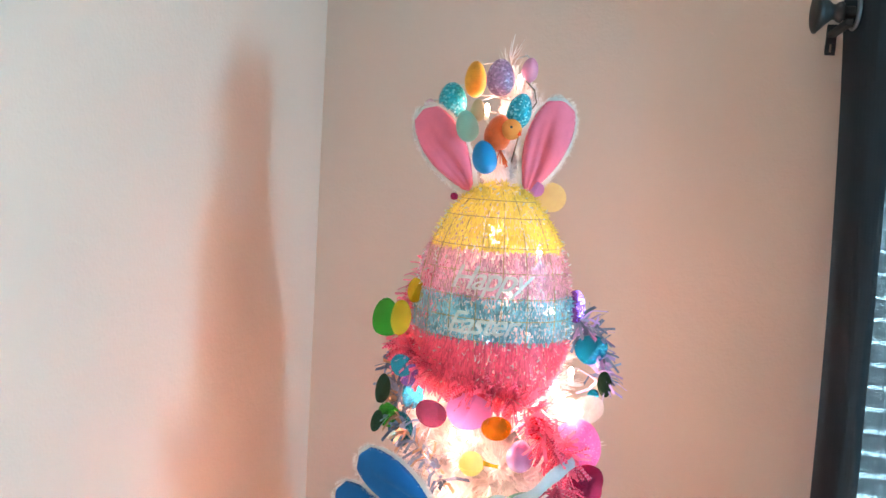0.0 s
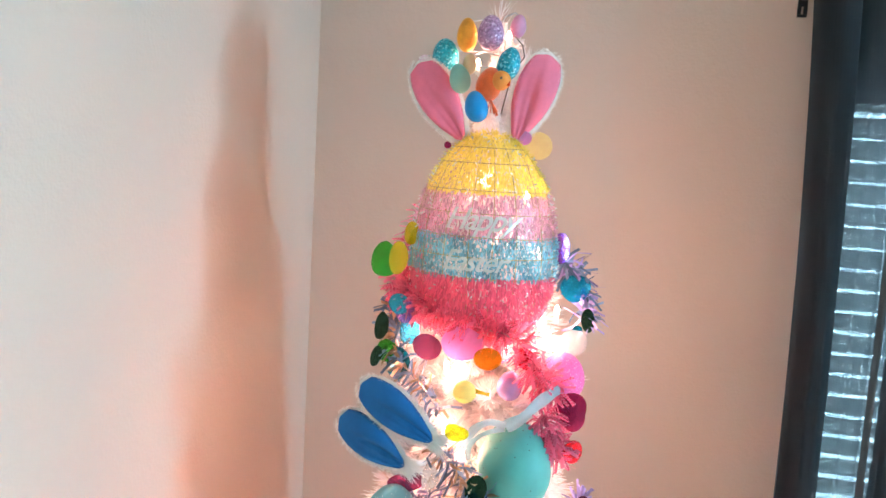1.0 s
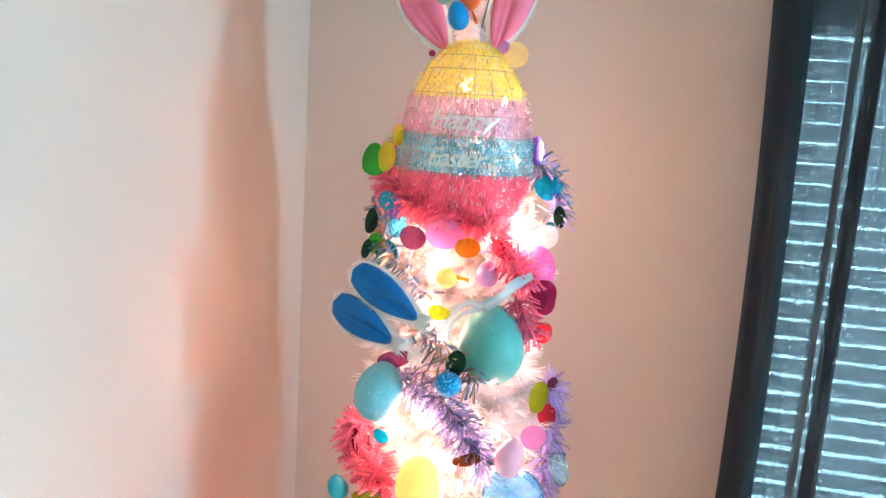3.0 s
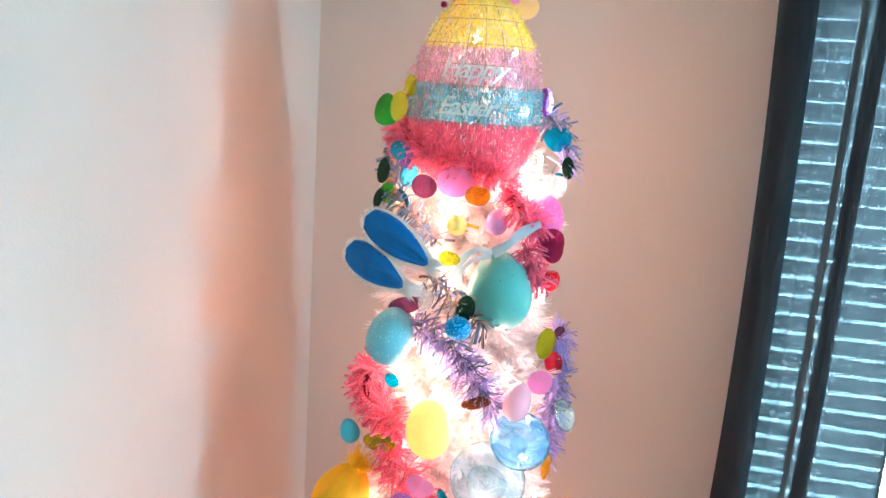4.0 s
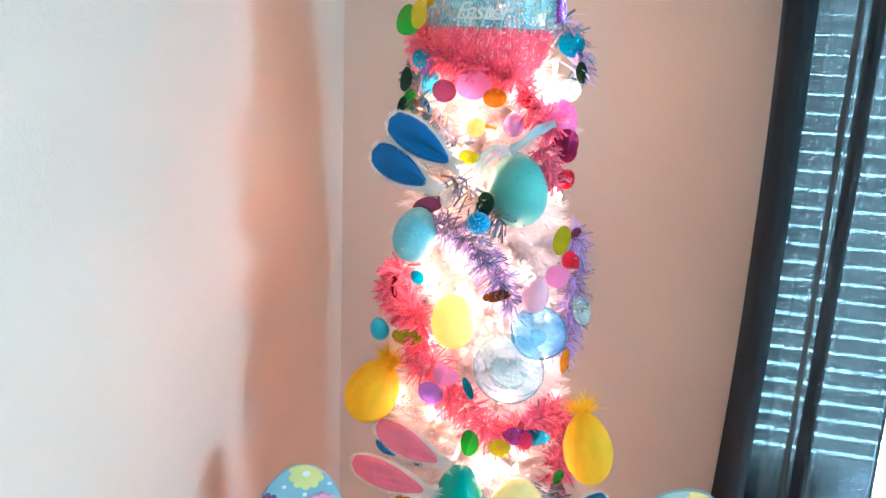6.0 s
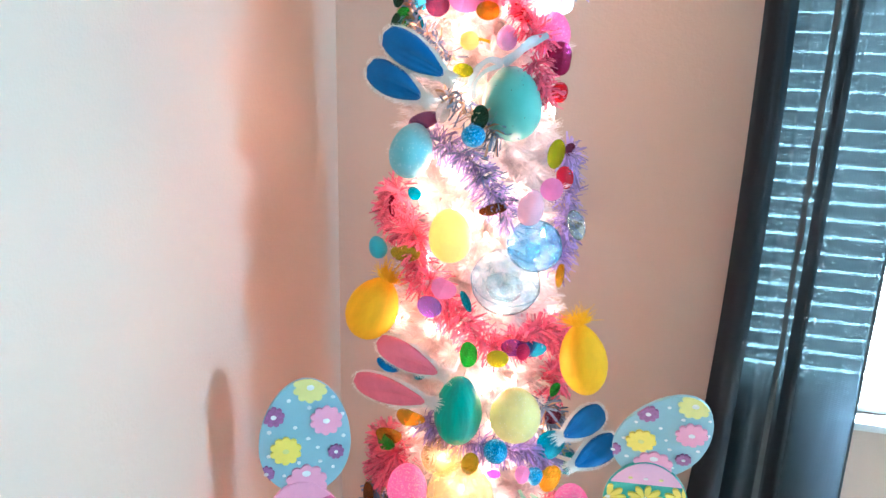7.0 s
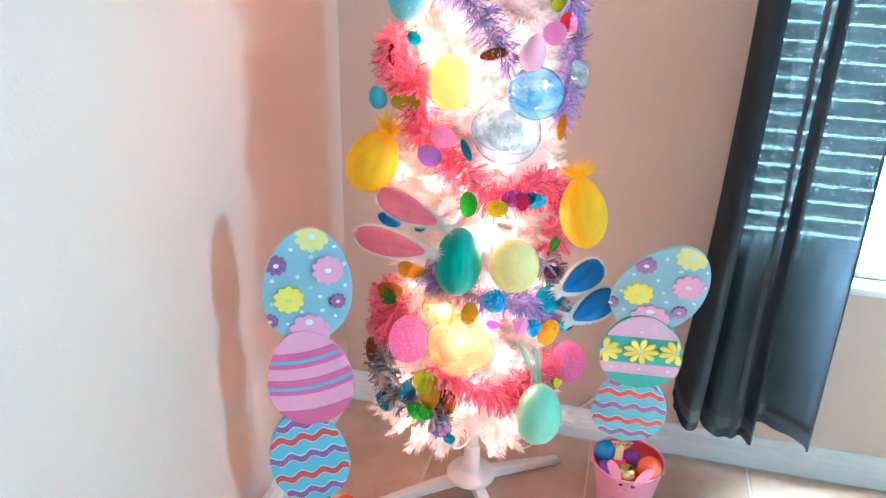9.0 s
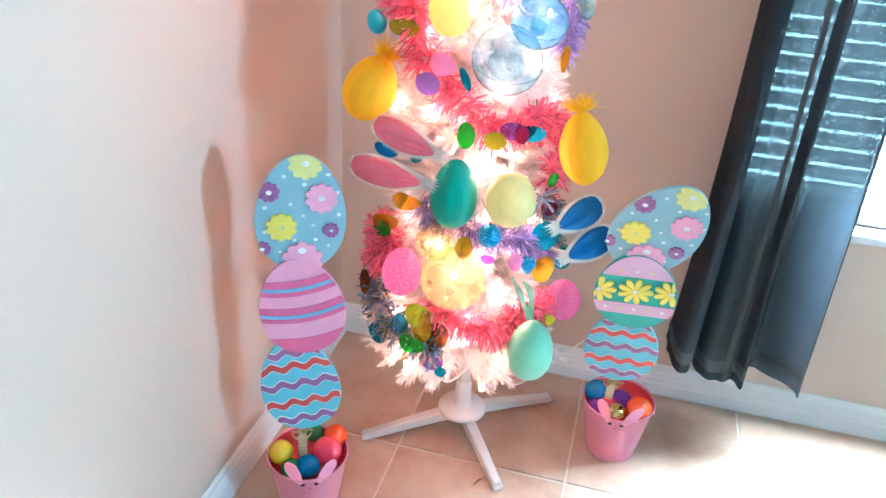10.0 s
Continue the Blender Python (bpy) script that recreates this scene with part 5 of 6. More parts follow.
egg((-0.182, 1.335, 1.854), 0.0139, 0.0233, "orange", "marbled amber orange egg ornament near the tree's tip", 0)
egg((-0.144, 1.303, 1.853), 0.0175, 0.0231, "purpleg", "purple glitter egg ornament at the tree's tip", 0)
egg((-0.113, 1.339, 1.868), 0.0108, 0.0158, "pink", "small pearl pink egg on a wire pick", 8)
egg((-0.214, 1.351, 1.828), 0.0187, 0.0232, "tealg", "teal glitter egg ornament", -5)
egg((-0.245, 1.355, 1.818), 0.0091, 0.0106, "palepink", "small pale pink egg behind a bunny ear", 0)
egg((-0.170, 1.303, 1.812), 0.0092, 0.0142, "beige", "small sand coloured speckled egg", 0)
egg((-0.180, 1.291, 1.791), 0.0140, 0.0197, "mint", "small muted mint egg", -14)
egg((-0.149, 1.253, 1.753), 0.0148, 0.0202, "blue", "plain bright blue egg", -14)
egg((-0.116, 1.290, 1.812), 0.0152, 0.0221, "tealg", "teal glitter egg ornament leaning outward", 14)
chick = egg((-0.137, 1.270, 1.783), 0.0163, 0.0225, "chick", "orange flocked chick with straw feet", 12, name="chick_ornament")
part("head", lathe(bmesh.new(), egg_profile(0.0125, 0.0125, 0, 10), 18, (0.0155, -0.008, 0.008)), surface("light_orange_flock", (0.9, 0.3, 0.06), 0.9, bump=0.5, bscale=500), chick)
part("eye", lathe(bmesh.new(), egg_profile(0.0016, 0.0016, 0, 6), 8, (0.0165, -0.0205, 0.0105)), INK, chick)
part("beak", lathe(bmesh.new(), [(0, 0.006), (0.0025, 0), (0, -0.001)], 8, (0.027, -0.014, 0.004)), SHELL["orangep"], chick)
for k in range(14):
    a = rng.uniform(-0.5, 0.5)
    part("straw", tube(bmesh.new(), [(0.008, -0.004, -0.018), (0.008 + 0.02 * math.sin(a + 0.5), -0.01 - 0.01 * rng.rand(), -0.03 - 0.008 * rng.rand())], 0.0007, 4), SHELL["chick"], chick)
pick = solid("wire_pick", tube(bmesh.new(), [(-0.117, 1.330, 1.854), (-0.105, 1.334, 1.843), (-0.101, 1.333, 1.827), (-0.118, 1.339, 1.803), (AX, AY, 1.74)], 0.0009, 5), WIRED, "thin dark wire pick stuck into the tree", "wire")

egg((-0.017, 1.305, 1.399), 0.0320, 0.0345, "fuchsia", "large translucent fuchsia glitter egg", 10, 0.1)
yb = egg((-0.136, 1.228, 1.386), 0.0148, 0.0148, "yellow", "round lemon yellow ball ornament", 0, 0.0, name="ball_ornament")
part("band", tube(bmesh.new(), [(0.0148 * math.cos(a), 0.0148 * math.sin(a), -0.004) for a in [2 * math.pi * j / 24 for j in range(25)]], 0.0008, 5), SHELL["yellow"], yb)
egg((-0.082, 1.262, 1.391), 0.0165, 0.0200, "lilac", "pearly lilac egg ornament", 6)
teal_big = egg((-0.067, 1.250, 1.289), 0.0480, 0.0605, "teal", "large seafoam green speckled egg with a pale ribbon", -6, 0.1)
sky_egg = egg((-0.223, 1.210, 1.209), 0.0352, 0.0466, "sky", "frosted sky blue egg flecked with white glitter", 14, 0.1)
bb = egg((-0.115, 1.182, 1.244), 0.0193, 0.0176, "blueg", "small blue and pink glitter ball", 0, 0.0, name="ball_ornament")
egg((-0.024, 1.233, 1.124), 0.0211, 0.0316, "palepink", "pale rose translucent egg", 10)
egg((-0.152, 1.201, 1.073), 0.0354, 0.0460, "yellow", "lemon yellow egg lit from behind", -4, 0.1)
ball((-0.015, 1.241, 1.057), 0.0464, 0.0437, "bluec", "hollow clear blue plastic ball ornament", 0.014)
ball((-0.058, 1.223, 0.994), 0.0590, 0.0555, "clearc", "large hollow clear icy plastic ball ornament", 0.032)
egg((0.048, 1.313, 1.080), 0.0269, 0.0149, "tealc", "clear teal plastic egg lying sideways", 70, 0.1)
egg((-0.292, 1.246, 1.026), 0.0162, 0.0208, "cyan", "small glossy cyan egg", -20)
tissue_egg((-0.298, 1.236, 0.913), 0.0460, 0.0625, "yellowf", "egg wrapped in golden crinkled tissue", 24, True, 0.18)
tissue_egg((0.080, 1.290, 0.838), 0.0425, 0.0685, "yellowf", "egg wrapped in golden crinkled tissue", -12, True, 0.25)
tissue_egg((-0.125, 1.190, 0.757), 0.0420, 0.0660, "greenf", "egg wrapped in emerald crinkled tissue", 2, False, 0.18)
egg((-0.024, 1.190, 0.764), 0.0440, 0.0490, "yellowg", "pale lemon glitter egg", 0, 0.05)
egg((-0.053, 1.177, 0.695), 0.0210, 0.0220, "blueg", "small blue glitter ball", 0, 0.0, name="ball_ornament")
ball((-0.157, 1.209, 0.647), 0.0367, 0.0346, "amberc", "clear amber plastic ball lit from behind")
ball((-0.113, 1.177, 0.595), 0.0600, 0.0548, "amberc", "large clear amber plastic ball ornament")
egg((-0.219, 1.200, 0.576), 0.0374, 0.0481, "pinkg", "pink glitter egg ornament", 0, 0.1)
egg((0.077, 1.401, 0.457), 0.0385, 0.0458, "pinkg", "pink glitter egg ornament", 0, 0.08)
green_low = egg((0.039, 1.228, 0.435), 0.0452, 0.0651, "green", "smooth spring green egg hanging on a mint ribbon", 2, 0.1)
egg((0.011, 1.253, 0.607), 0.0149, 0.0181, "blueg", "small bright blue glitter heart ornament", 0, -0.25, name="heart_ornament")

bow = thing("ribbon_bow", (0, 0, 0), "pale aqua satin ribbon bow above the seafoam egg", "ribbon")
ribbon([(-0.077, 1.205, 1.355), (-0.057, 1.201, 1.370), (-0.037, 1.221, 1.388), (-0.015, 1.253, 1.398)], 0.017, RIBBON, bow)
ribbon([(-0.077, 1.205, 1.355), (-0.098, 1.200, 1.360), (-0.119, 1.206, 1.343), (-0.134, 1.220, 1.313)], 0.012, RIBBON, bow)
ribbon([(-0.079, 1.205, 1.352), (-0.106, 1.204, 1.341), (-0.125, 1.221, 1.314), (-0.122, 1.231, 1.284)], 0.008, RIBBON, bow)
bow2 = thing("ribbon_bow", (0, 0, 0), "mint satin ribbon holding the green egg", "ribbon")
ribbon([(0.031, 1.217, 0.512), (0.022, 1.206, 0.543), (0.008, 1.216, 0.565), (-0.013, 1.228, 0.591)], 0.012, MINTR, bow2)
ribbon([(0.033, 1.219, 0.511), (0.031, 1.221, 0.542), (0.024, 1.232, 0.566), (0.007, 1.244, 0.576)], 0.014, MINTR, bow2)
ribbon([(-0.126, 1.231, 1.389), (-0.114, 1.227, 1.388), (-0.104, 1.233, 1.385)], 0.006, SHELL["yellowp"], yb).matrix_local = (Matrix.Translation(yb.location)).inverted()


def bunny_ears(label, lining, *ears):
    """A pair of plush ears: each a puffed leaf of white fur with a satin lining and a fuzzy edge."""
    ob = thing("bunny_ears", ears[0][0], label, "decoration")
    o = Vector(ears[0][0])
    for base, tip, half, turn in ears:
        base, tip = Vector(base), Vector(tip)
        zax = (tip - base).normalized()
        yax = Vector((-0.12 + turn, 1, -0.1))
        yax = (yax - zax * yax.dot(zax)).normalized()
        xax = yax.cross(zax)
        L = (tip - base).length * 1.03
        m = Matrix((xax, yax, zax)).transposed().to_4x4()
        m.translation = base - o

        def w(s):                               # teardrop: pointed root, rounded tip
            root = math.sin(math.pi / 2 * min(1.0, s / 0.62)) ** 0.85
            return half * max(0.06, (0.14 + 0.86 * root) * math.sqrt(max(0.0, 1 - max(0.0, (s - 0.6) / 0.4) ** 2.3)))

        def leaf(kw, s0, s1, front, back, crease):
            bm, ns, nx = bmesh.new(), 22, 20
            sides = []
            for sgn, dep in ((-1, front), (1, back)):
                rows = []
                for i in range(ns + 1):
                    s = s0 + (s1 - s0) * i / ns
                    e = math.sin(math.pi * min(1, max(0, i / ns)))
                    row = []
                    for j in range(nx + 1):
                        q = -1 + 2 * j / nx
                        d = dep * math.sqrt(max(0, 1 - q * q)) * (0.25 + 0.75 * e)
                        fold = crease * 0.6 * math.sin(q * 3 + s * 5) + crease * 2.2 * (math.exp(-((q - 0.3 + 0.7 * s) / 0.16) ** 2) + 0.8 * math.exp(-((q + 0.35 + 0.3 * s) / 0.2) ** 2)) * (1 - s) ** 1.1
                        fold *= e
                        row.append(bm.verts.new((w(s) * (kw * (1 - 0.75 * (1 - s) ** 5) if kw < 1 else 1.0) * q * (1 if 0 < i < ns else 0.3), sgn * d + fold * (1 - q * q), s * L)))
                    rows.append(row)
                for a, b in zip(rows, rows[1:]):
                    for j in range(nx):
                        f = (a[j], a[j + 1], b[j + 1], b[j])
                        bm.faces.new(f if sgn < 0 else f[::-1])
                sides.append(rows)
            bmesh.ops.remove_doubles(bm, verts=bm.verts[:], dist=0.0004)
            return bm

        ear = part("ear", leaf(1.0, 0.0, 1.0, 0.006, 0.009, 0.001), FUR, ob)
        ear.matrix_local = m
        ln = part("lining", leaf(0.9, 0.08, 0.96, 0.0095, -0.004, 0.0042), lining, ear, "smooth satin lining")
        ln.location = (0, -0.0045, 0)
        vs, fs = [], []
        for k in range(2000):
            s, sd = rng.rand(), rng.choice((-1, 1))
            ed = 1 - 0.3 * rng.rand() ** 1.5
            p = np.array((sd * w(s) * ed, -0.007 * rng.rand() + 0.001, s * L))
            d = np.array((sd * (0.5 + rng.rand()), -0.5 + rng.randn() * 0.5, 0.6 * rng.randn() + (1.0 if s > 0.9 else -0.6 if s < 0.1 else 0)))
            d = d / np.linalg.norm(d) * rng.uniform(0.003, 0.006)
            t = np.array((-d[2], 0.2 * d[0], d[0])) * 0.07
            i = len(vs)
            vs += [tuple(p - t), tuple(p + t), tuple(p + d)]
            fs.append((i, i + 1, i + 2))
        for k in range(420):                    # longer plush round the root
            a = rng.rand() * 2 * math.pi
            p = np.array((0.006 * math.cos(a), 0.004 * math.sin(a), 0.016 * rng.rand()))
            d = np.array((0.7 * math.cos(a), 0.7 * math.sin(a) - 0.1, -0.9 + 0.5 * rng.randn())) * rng.uniform(0.006, 0.013)
            t = np.array((-d[2], 0.2 * d[0], d[0])) * 0.05
            i = len(vs)
            vs += [tuple(p - t), tuple(p + t), tuple(p + d)]
            fs.append((i, i + 1, i + 2))
        fz = strips("fur_edge", vs, fs, FUR, ear)
        tagged(fz, kind="stuff")
        st = part("stem", tube(bmesh.new(), [(0, 0.004, 0.012), (0, 0.035, 0.004), tuple(m.inverted() @ (Vector((AX, AY, base.z)) - o))], [0.007, 0.004, 0.002], 8), FUR, ear)
    return ob


bunny_ears("pair of white plush bunny ears with pink satin lining", PINKS, ((-0.169, 1.314, 1.702), (-0.243, 1.318, 1.812), 0.031, 0.15), ((-0.108, 1.314, 1.704), (-0.066, 1.318, 1.829), 0.031, -0.2))
bunny_ears("pair of white plush bunny ears with royal blue lining", BLUES, ((-0.153, 1.172, 1.331), (-0.263, 1.190, 1.394), 0.0285, 0.3), ((-0.186, 1.166, 1.297), (-0.293, 1.202, 1.341), 0.0285, 0.3))
bunny_ears("pair of white plush bunny ears with rose pink lining", PINKS, ((-0.145, 1.165, 0.835), (-0.284, 1.225, 0.854), 0.029, 0.2), ((-0.162, 1.157, 0.784), (-0.338, 1.253, 0.756), 0.030, 0.2))
bunny_ears("pair of white plush bunny ears with royal blue lining", BLUES, ((0.048, 1.290, 0.674), (0.124, 1.342, 0.716), 0.032, -0.2), ((0.073, 1.298, 0.611), (0.154, 1.348, 0.656), 0.033, -0.2))

cord = thing("light_cord", (0, 0, 0), "thin white cord of the lights hanging to the wall", "cord")
part("cord", tube(bmesh.new(), spline([(-0.13, 1.4, 0.42), (-0.200, 1.235, 0.365), (-0.171, 1.195, 0.367), (-0.133, 1.191, 0.352), (-0.106, 1.202, 0.342), (-0.10, 1.42, 0.24)], 40), 0.0017, 6), CORD, cord)
part("cord", tube(bmesh.new(), spline([(-0.10, 1.42, 0.3), (-0.020, 1.500, 0.130), (0.042, 1.600, 0.125), (0.096, 1.680, 0.133), (0.159, 1.745, 0.162)], 40), 0.0017, 6), CORD, cord)


# ---- painted egg signs ----
def board_w(z, a, b, k=0.13):
    c = max(-1.0, min(1.0, z / a))
    return b * math.sqrt(max(0, 1 - c * c)) * (1 - k * c)


def inside(x, z, a, b):
    z = max(-a * 0.995, min(a * 0.995, z))
    w = board_w(z, a, b) - 0.0008
    return max(-w, min(w, x)), z


def board(parent, s, u, y, a, b, tilt, material, label):
    """An egg-shaped plywood board; its front face is y = 0 of its own frame."""
    pts = [(board_w(a * math.cos(t), a, b) * (1 if math.sin(t) >= 0 else -1), a * math.cos(t)) for t in [2 * math.pi * j / 56 for j in range(56)]]
    bm = extrude_outline(bmesh.new(), pts, 0.006, 0, 0.0008)
    ob = part("board", bm, material, parent, label, False)
    ob.matrix_local = pose(s, y, u, 0, -tilt, 0)
    return ob


def stripe(bd, a, b, f, half, material, proud, name="stripe"):
    """A painted band of the board, cut at its outline: f gives the middle height at x."""
    bm, up, lo = bmesh.new(), [], []
    for i in range(61):
        x = -b * 1.1 + 2.2 * b * i / 60
        zs = [z for z in [-a + 2 * a * k / 160 for k in range(161)] if board_w(z, a, b) >= abs(x)]
        if not zs:
            continue
        h, l = min(f(x) + half, max(zs)), max(f(x) - half, min(zs))
        if h - l > 0.0006:
            up.append((x, h))
            lo.append((x, l))
    if len(up) < 3:
        return
    extrude_outline(bm, up + lo[::-1], 0.0012, -proud)
    bmesh.ops.triangulate(bm, faces=[q for q in bm.faces if len(q.verts) > 4])
    part(name, bm, material, bd, smooth=False)


def blossom(bd, a, b, x, z, r, petals, material, heart, proud=0.0045):
    """A scalloped wooden flower glued on the board, cut where it passes the edge."""
    pts = []
    for j in range(72):
        t = 2 * math.pi * j / 72
        q = r * (0.76 + 0.24 * abs(math.cos(petals * t / 2)) ** 0.6)
        pts.append(inside(x + q * math.sin(t), z + q * math.cos(t), a, b))
    pts = [p for i, p in enumerate(pts) if (Vector(p) - Vector(pts[i - 1])).length > 1e-5]
    bm = extrude_outline(bmesh.new(), pts, proud + 0.0005, -proud)
    bmesh.ops.triangulate(bm, faces=[q for q in bm.faces if len(q.verts) > 4])
    fl = part("flower", bm, material, bd, smooth=False)
    hx, hz = inside(x, z, a, b)
    part("flower_heart", lathe_disc(hx, -proud, hz, r * (0.3 if r < 0.02 else 0.24), r * (0.26 if r < 0.02 else 0.2)), heart, fl)


def lathe_disc(x, y, z, rx, rz, h=0.0008):
    bm = bmesh.new()
    c = bm.verts.new((x, y - h, z))
    o = [bm.verts.new((x + rx * math.cos(t), y + 0.0004, z + rz * math.sin(t))) for t in [2 * math.pi * j / 14 for j in range(14)]]
    m = [bm.verts.new((x + 0.7 * rx * math.cos(t), y - h, z + 0.7 * rz * math.sin(t))) for t in [2 * math.pi * j / 14 for j in range(14)]]
    for j in range(14):
        k = (j + 1) % 14
        bm.faces.new((o[k], o[j], m[j], m[k]))
        bm.faces.new((m[k], m[j], c))
    return bm


def daisy(bd, a, b, x, z, r, n=9, turn=0.2, only=None):
    for j in range(n):
        t = 2 * math.pi * j / n + turn
        d, s = Vector((math.sin(t), math.cos(t))), Vector((math.cos(t), -math.sin(t)))
        c = Vector((x, z)) + d * r * 0.58
        if abs(c.x) > board_w(c.y, a, b) + 0.002:
            continue
        pts = []
        for i in range(14):
            q = 2 * math.pi * i / 14
            p = c + d * (r * 0.44 * math.cos(q)) + s * (r * 0.165 * math.sin(q) * (1 + 0.35 * math.cos(q)))
            pts.append(inside(p.x, p.y, a, b))
        bm = extrude_outline(bmesh.new(), pts, 0.0042, -0.0042, 0)
        part("petal", bm, WOODP["yellow"], bd, smooth=False)
    hx, hz = inside(x, z, a, b)
    part("flower_heart", lathe_disc(hx, -0.0042, hz, r * 0.17, r * 0.14), WOODP["white"], bd)


def dots(bd, a, b, where, r, material):
    for x, z in where:
        if abs(x) < board_w(z, a, b) - r:
            part("dot", lathe_disc(x, 0, z, r * rng.uniform(0.85, 1.15), r * rng.uniform(0.8, 1.05), 0.0006), material, bd)


def waves(bd, a, b, lines):
    for z, mt in lines:
        def f(x, z=z):
            return z + 0.0055 * math.sin(x * 150 + z * 40) * 1.0
        stripe(bd, a, b, f, 0.0095, WOODP["white"], 0.0012, "wave_edge")
        stripe(bd, a, b, f, 0.0072, WOODP[mt], 0.0022, "wave")


def egg_sign(label, base, yaw, lean, tops, middle, bottom, middle_kind):
    """Three egg boards on a stake, stuck into a pail; base is a point of the board's plane."""
    ob = thing("egg_sign", base, label, "sign", "egg signs beside the tree")
    ob.matrix_world = pose(*base, 0, 0, yaw) @ pose(0, 0, 0, lean, 0, 0)
    s, u, tilt = tops
    a, b = 0.113, 0.079
    bd = board(ob, s, u, 0.0, a, b, tilt, WOODP["blue"], "dusty blue egg board with raised flowers")
    for x, z, r, n, mt in ((0.035, 0.034, 0.0285, 10, "pink"), (-0.033, -0.024, 0.0275, 10, "yellow"), (0.054, -0.028, 0.0145, 9, "plum"), (-0.055, 0.043, 0.019, 9, "plum"), (-0.066, -0.068, 0.015, 9, "plum"), (0.006, 0.097, 0.03, 10, "paleyel")):
        blossom(bd, a, b, x, z, r, n, WOODP[mt], WOODP["white"] if mt not in ("yellow",) else WOODP["paleyel"], 0.0012 if mt == "paleyel" else 0.0045)
    dots(bd, a, b, [(-0.03, 0.072), (0.005, 0.058), (0.045, 0.078), (-0.018, 0.02), (0.066, 0.002), (0.005, -0.002), (-0.062, 0.012), (0.022, -0.02), (-0.01, -0.05), (0.027, -0.048), (-0.062, -0.035), (0.05, -0.06), (-0.035, -0.075), (0.062, 0.045)], 0.0042, WOODP["white"])
    bl = part("flower", extrude_outline(bmesh.new(), [(0.037 * (0.78 + 0.22 * abs(math.cos(5 * t)) ** 0.6) * math.sin(t), 0.037 * (0.78 + 0.22 * abs(math.cos(5 * t)) ** 0.6) * math.cos(t)) for t in [2 * math.pi * j / 72 for j in range(72)]], 0.0042, -0.0042), WOODP["pink"], ob, smooth=False)
    bl.location = (s + (0.0 if middle_kind == "stripes" else -0.012), 0, u - 0.09 + (0 if middle_kind == "stripes" else 0.018))
    part("flower_heart", lathe_disc(0, -0.0042, 0.02, 0.0085, 0.007), WOODP["white"], bl)
    s, u, tilt = middle
    a, b = 0.104, 0.079
    bd = board(ob, s, u, -0.0065, a, b, tilt, WOODP["pink" if middle_kind == "stripes" else "teal"], "striped pink egg board" if middle_kind == "stripes" else "teal egg board with pink bands and yellow daisies")
    if middle_kind == "stripes":
        for z, h in ((0.047, 0.0165), (-0.012, 0.0165), (-0.082, 0.018)):
            stripe(bd, a, b, lambda x, z=z: z + 2.2 * x * x - 0.004, h, WOODP["rose"], 0.0016)
            if z > -0.05:
                stripe(bd, a, b, lambda x, z=z: z - 0.002 + 2.2 * x * x - 0.004, 0.0036, WOODP["sky"], 0.0026)
    else:
        for z, mid, half in ((0.062, 0.078, 0.0315), (-0.045, -0.045, 0.0155)):
            stripe(bd, a, b, lambda x, mid=mid: mid - 0.05 * x, half, WOODP["lilac"], 0.0016)
            for k, x in enumerate((-0.055, -0.028, 0.0, 0.028, 0.055)):
                if abs(x) < board_w(z, a, b) - 0.006:
                    part("dot", lathe_disc(x, -0.0016, z - 0.05 * x, 0.005, 0.004, 0.0007), WOODP["white" if k % 2 == 0 else "paleyel"], bd)
        for x, z in ((-0.07, 0.008), (0.0, 0.008), (0.068, 0.01)):
            daisy(bd, a, b, x, z, 0.034)
    s, u, tilt = bottom
    a, b = 0.113, 0.077
    bd = board(ob, s, u, 0.0, a, b, tilt, WOODP["aqua"], "aqua egg board with red and purple waves")
    waves(bd, a, b, ((0.083, "plum"), (0.05, "red"), (0.006, "plum"), (-0.04, "red"), (-0.082, "plum")))
    part("stake", box((s - 0.009, 0.0065, u - 0.115 - 0.085), (s + 0.009, 0.012, -0.08), 0.001), WOODP["raw"], ob, "pale wooden stake", False)
    bm = bmesh.new()
    for dx, dz, q in ((0.022, 0.012, 0.4), (-0.022, 0.006, -0.5), (0.018, -0.012, -0.3), (-0.02, -0.014, 0.6)):
        tube(bm, [(s, -0.003, u - 0.118), (s + dx * 0.6, -0.008, u - 0.118 + dz), (s + dx, -0.004, u - 0.118 + dz * 0.3)], [0.0035, 0.003, 0.002], 6)
    part("raffia_bow", bm, RAFFIA, ob)
    return ob


egg_sign("wooden sign of three stacked painted eggs with pink stripes", (-0.375, 1.105, 0.7), 25, 0, (-0.003, 0.011, -3), (-0.007, -0.178, 8), (-0.017, -0.366, 9), "stripes")
egg_sign("wooden sign of three stacked painted eggs with yellow daisies", (0.24, 1.29, 0.7), 3, 17, (-0.005, 0.004, -22), (-0.02, -0.162, 5), (-0.02, -0.345, 2), "daisies")


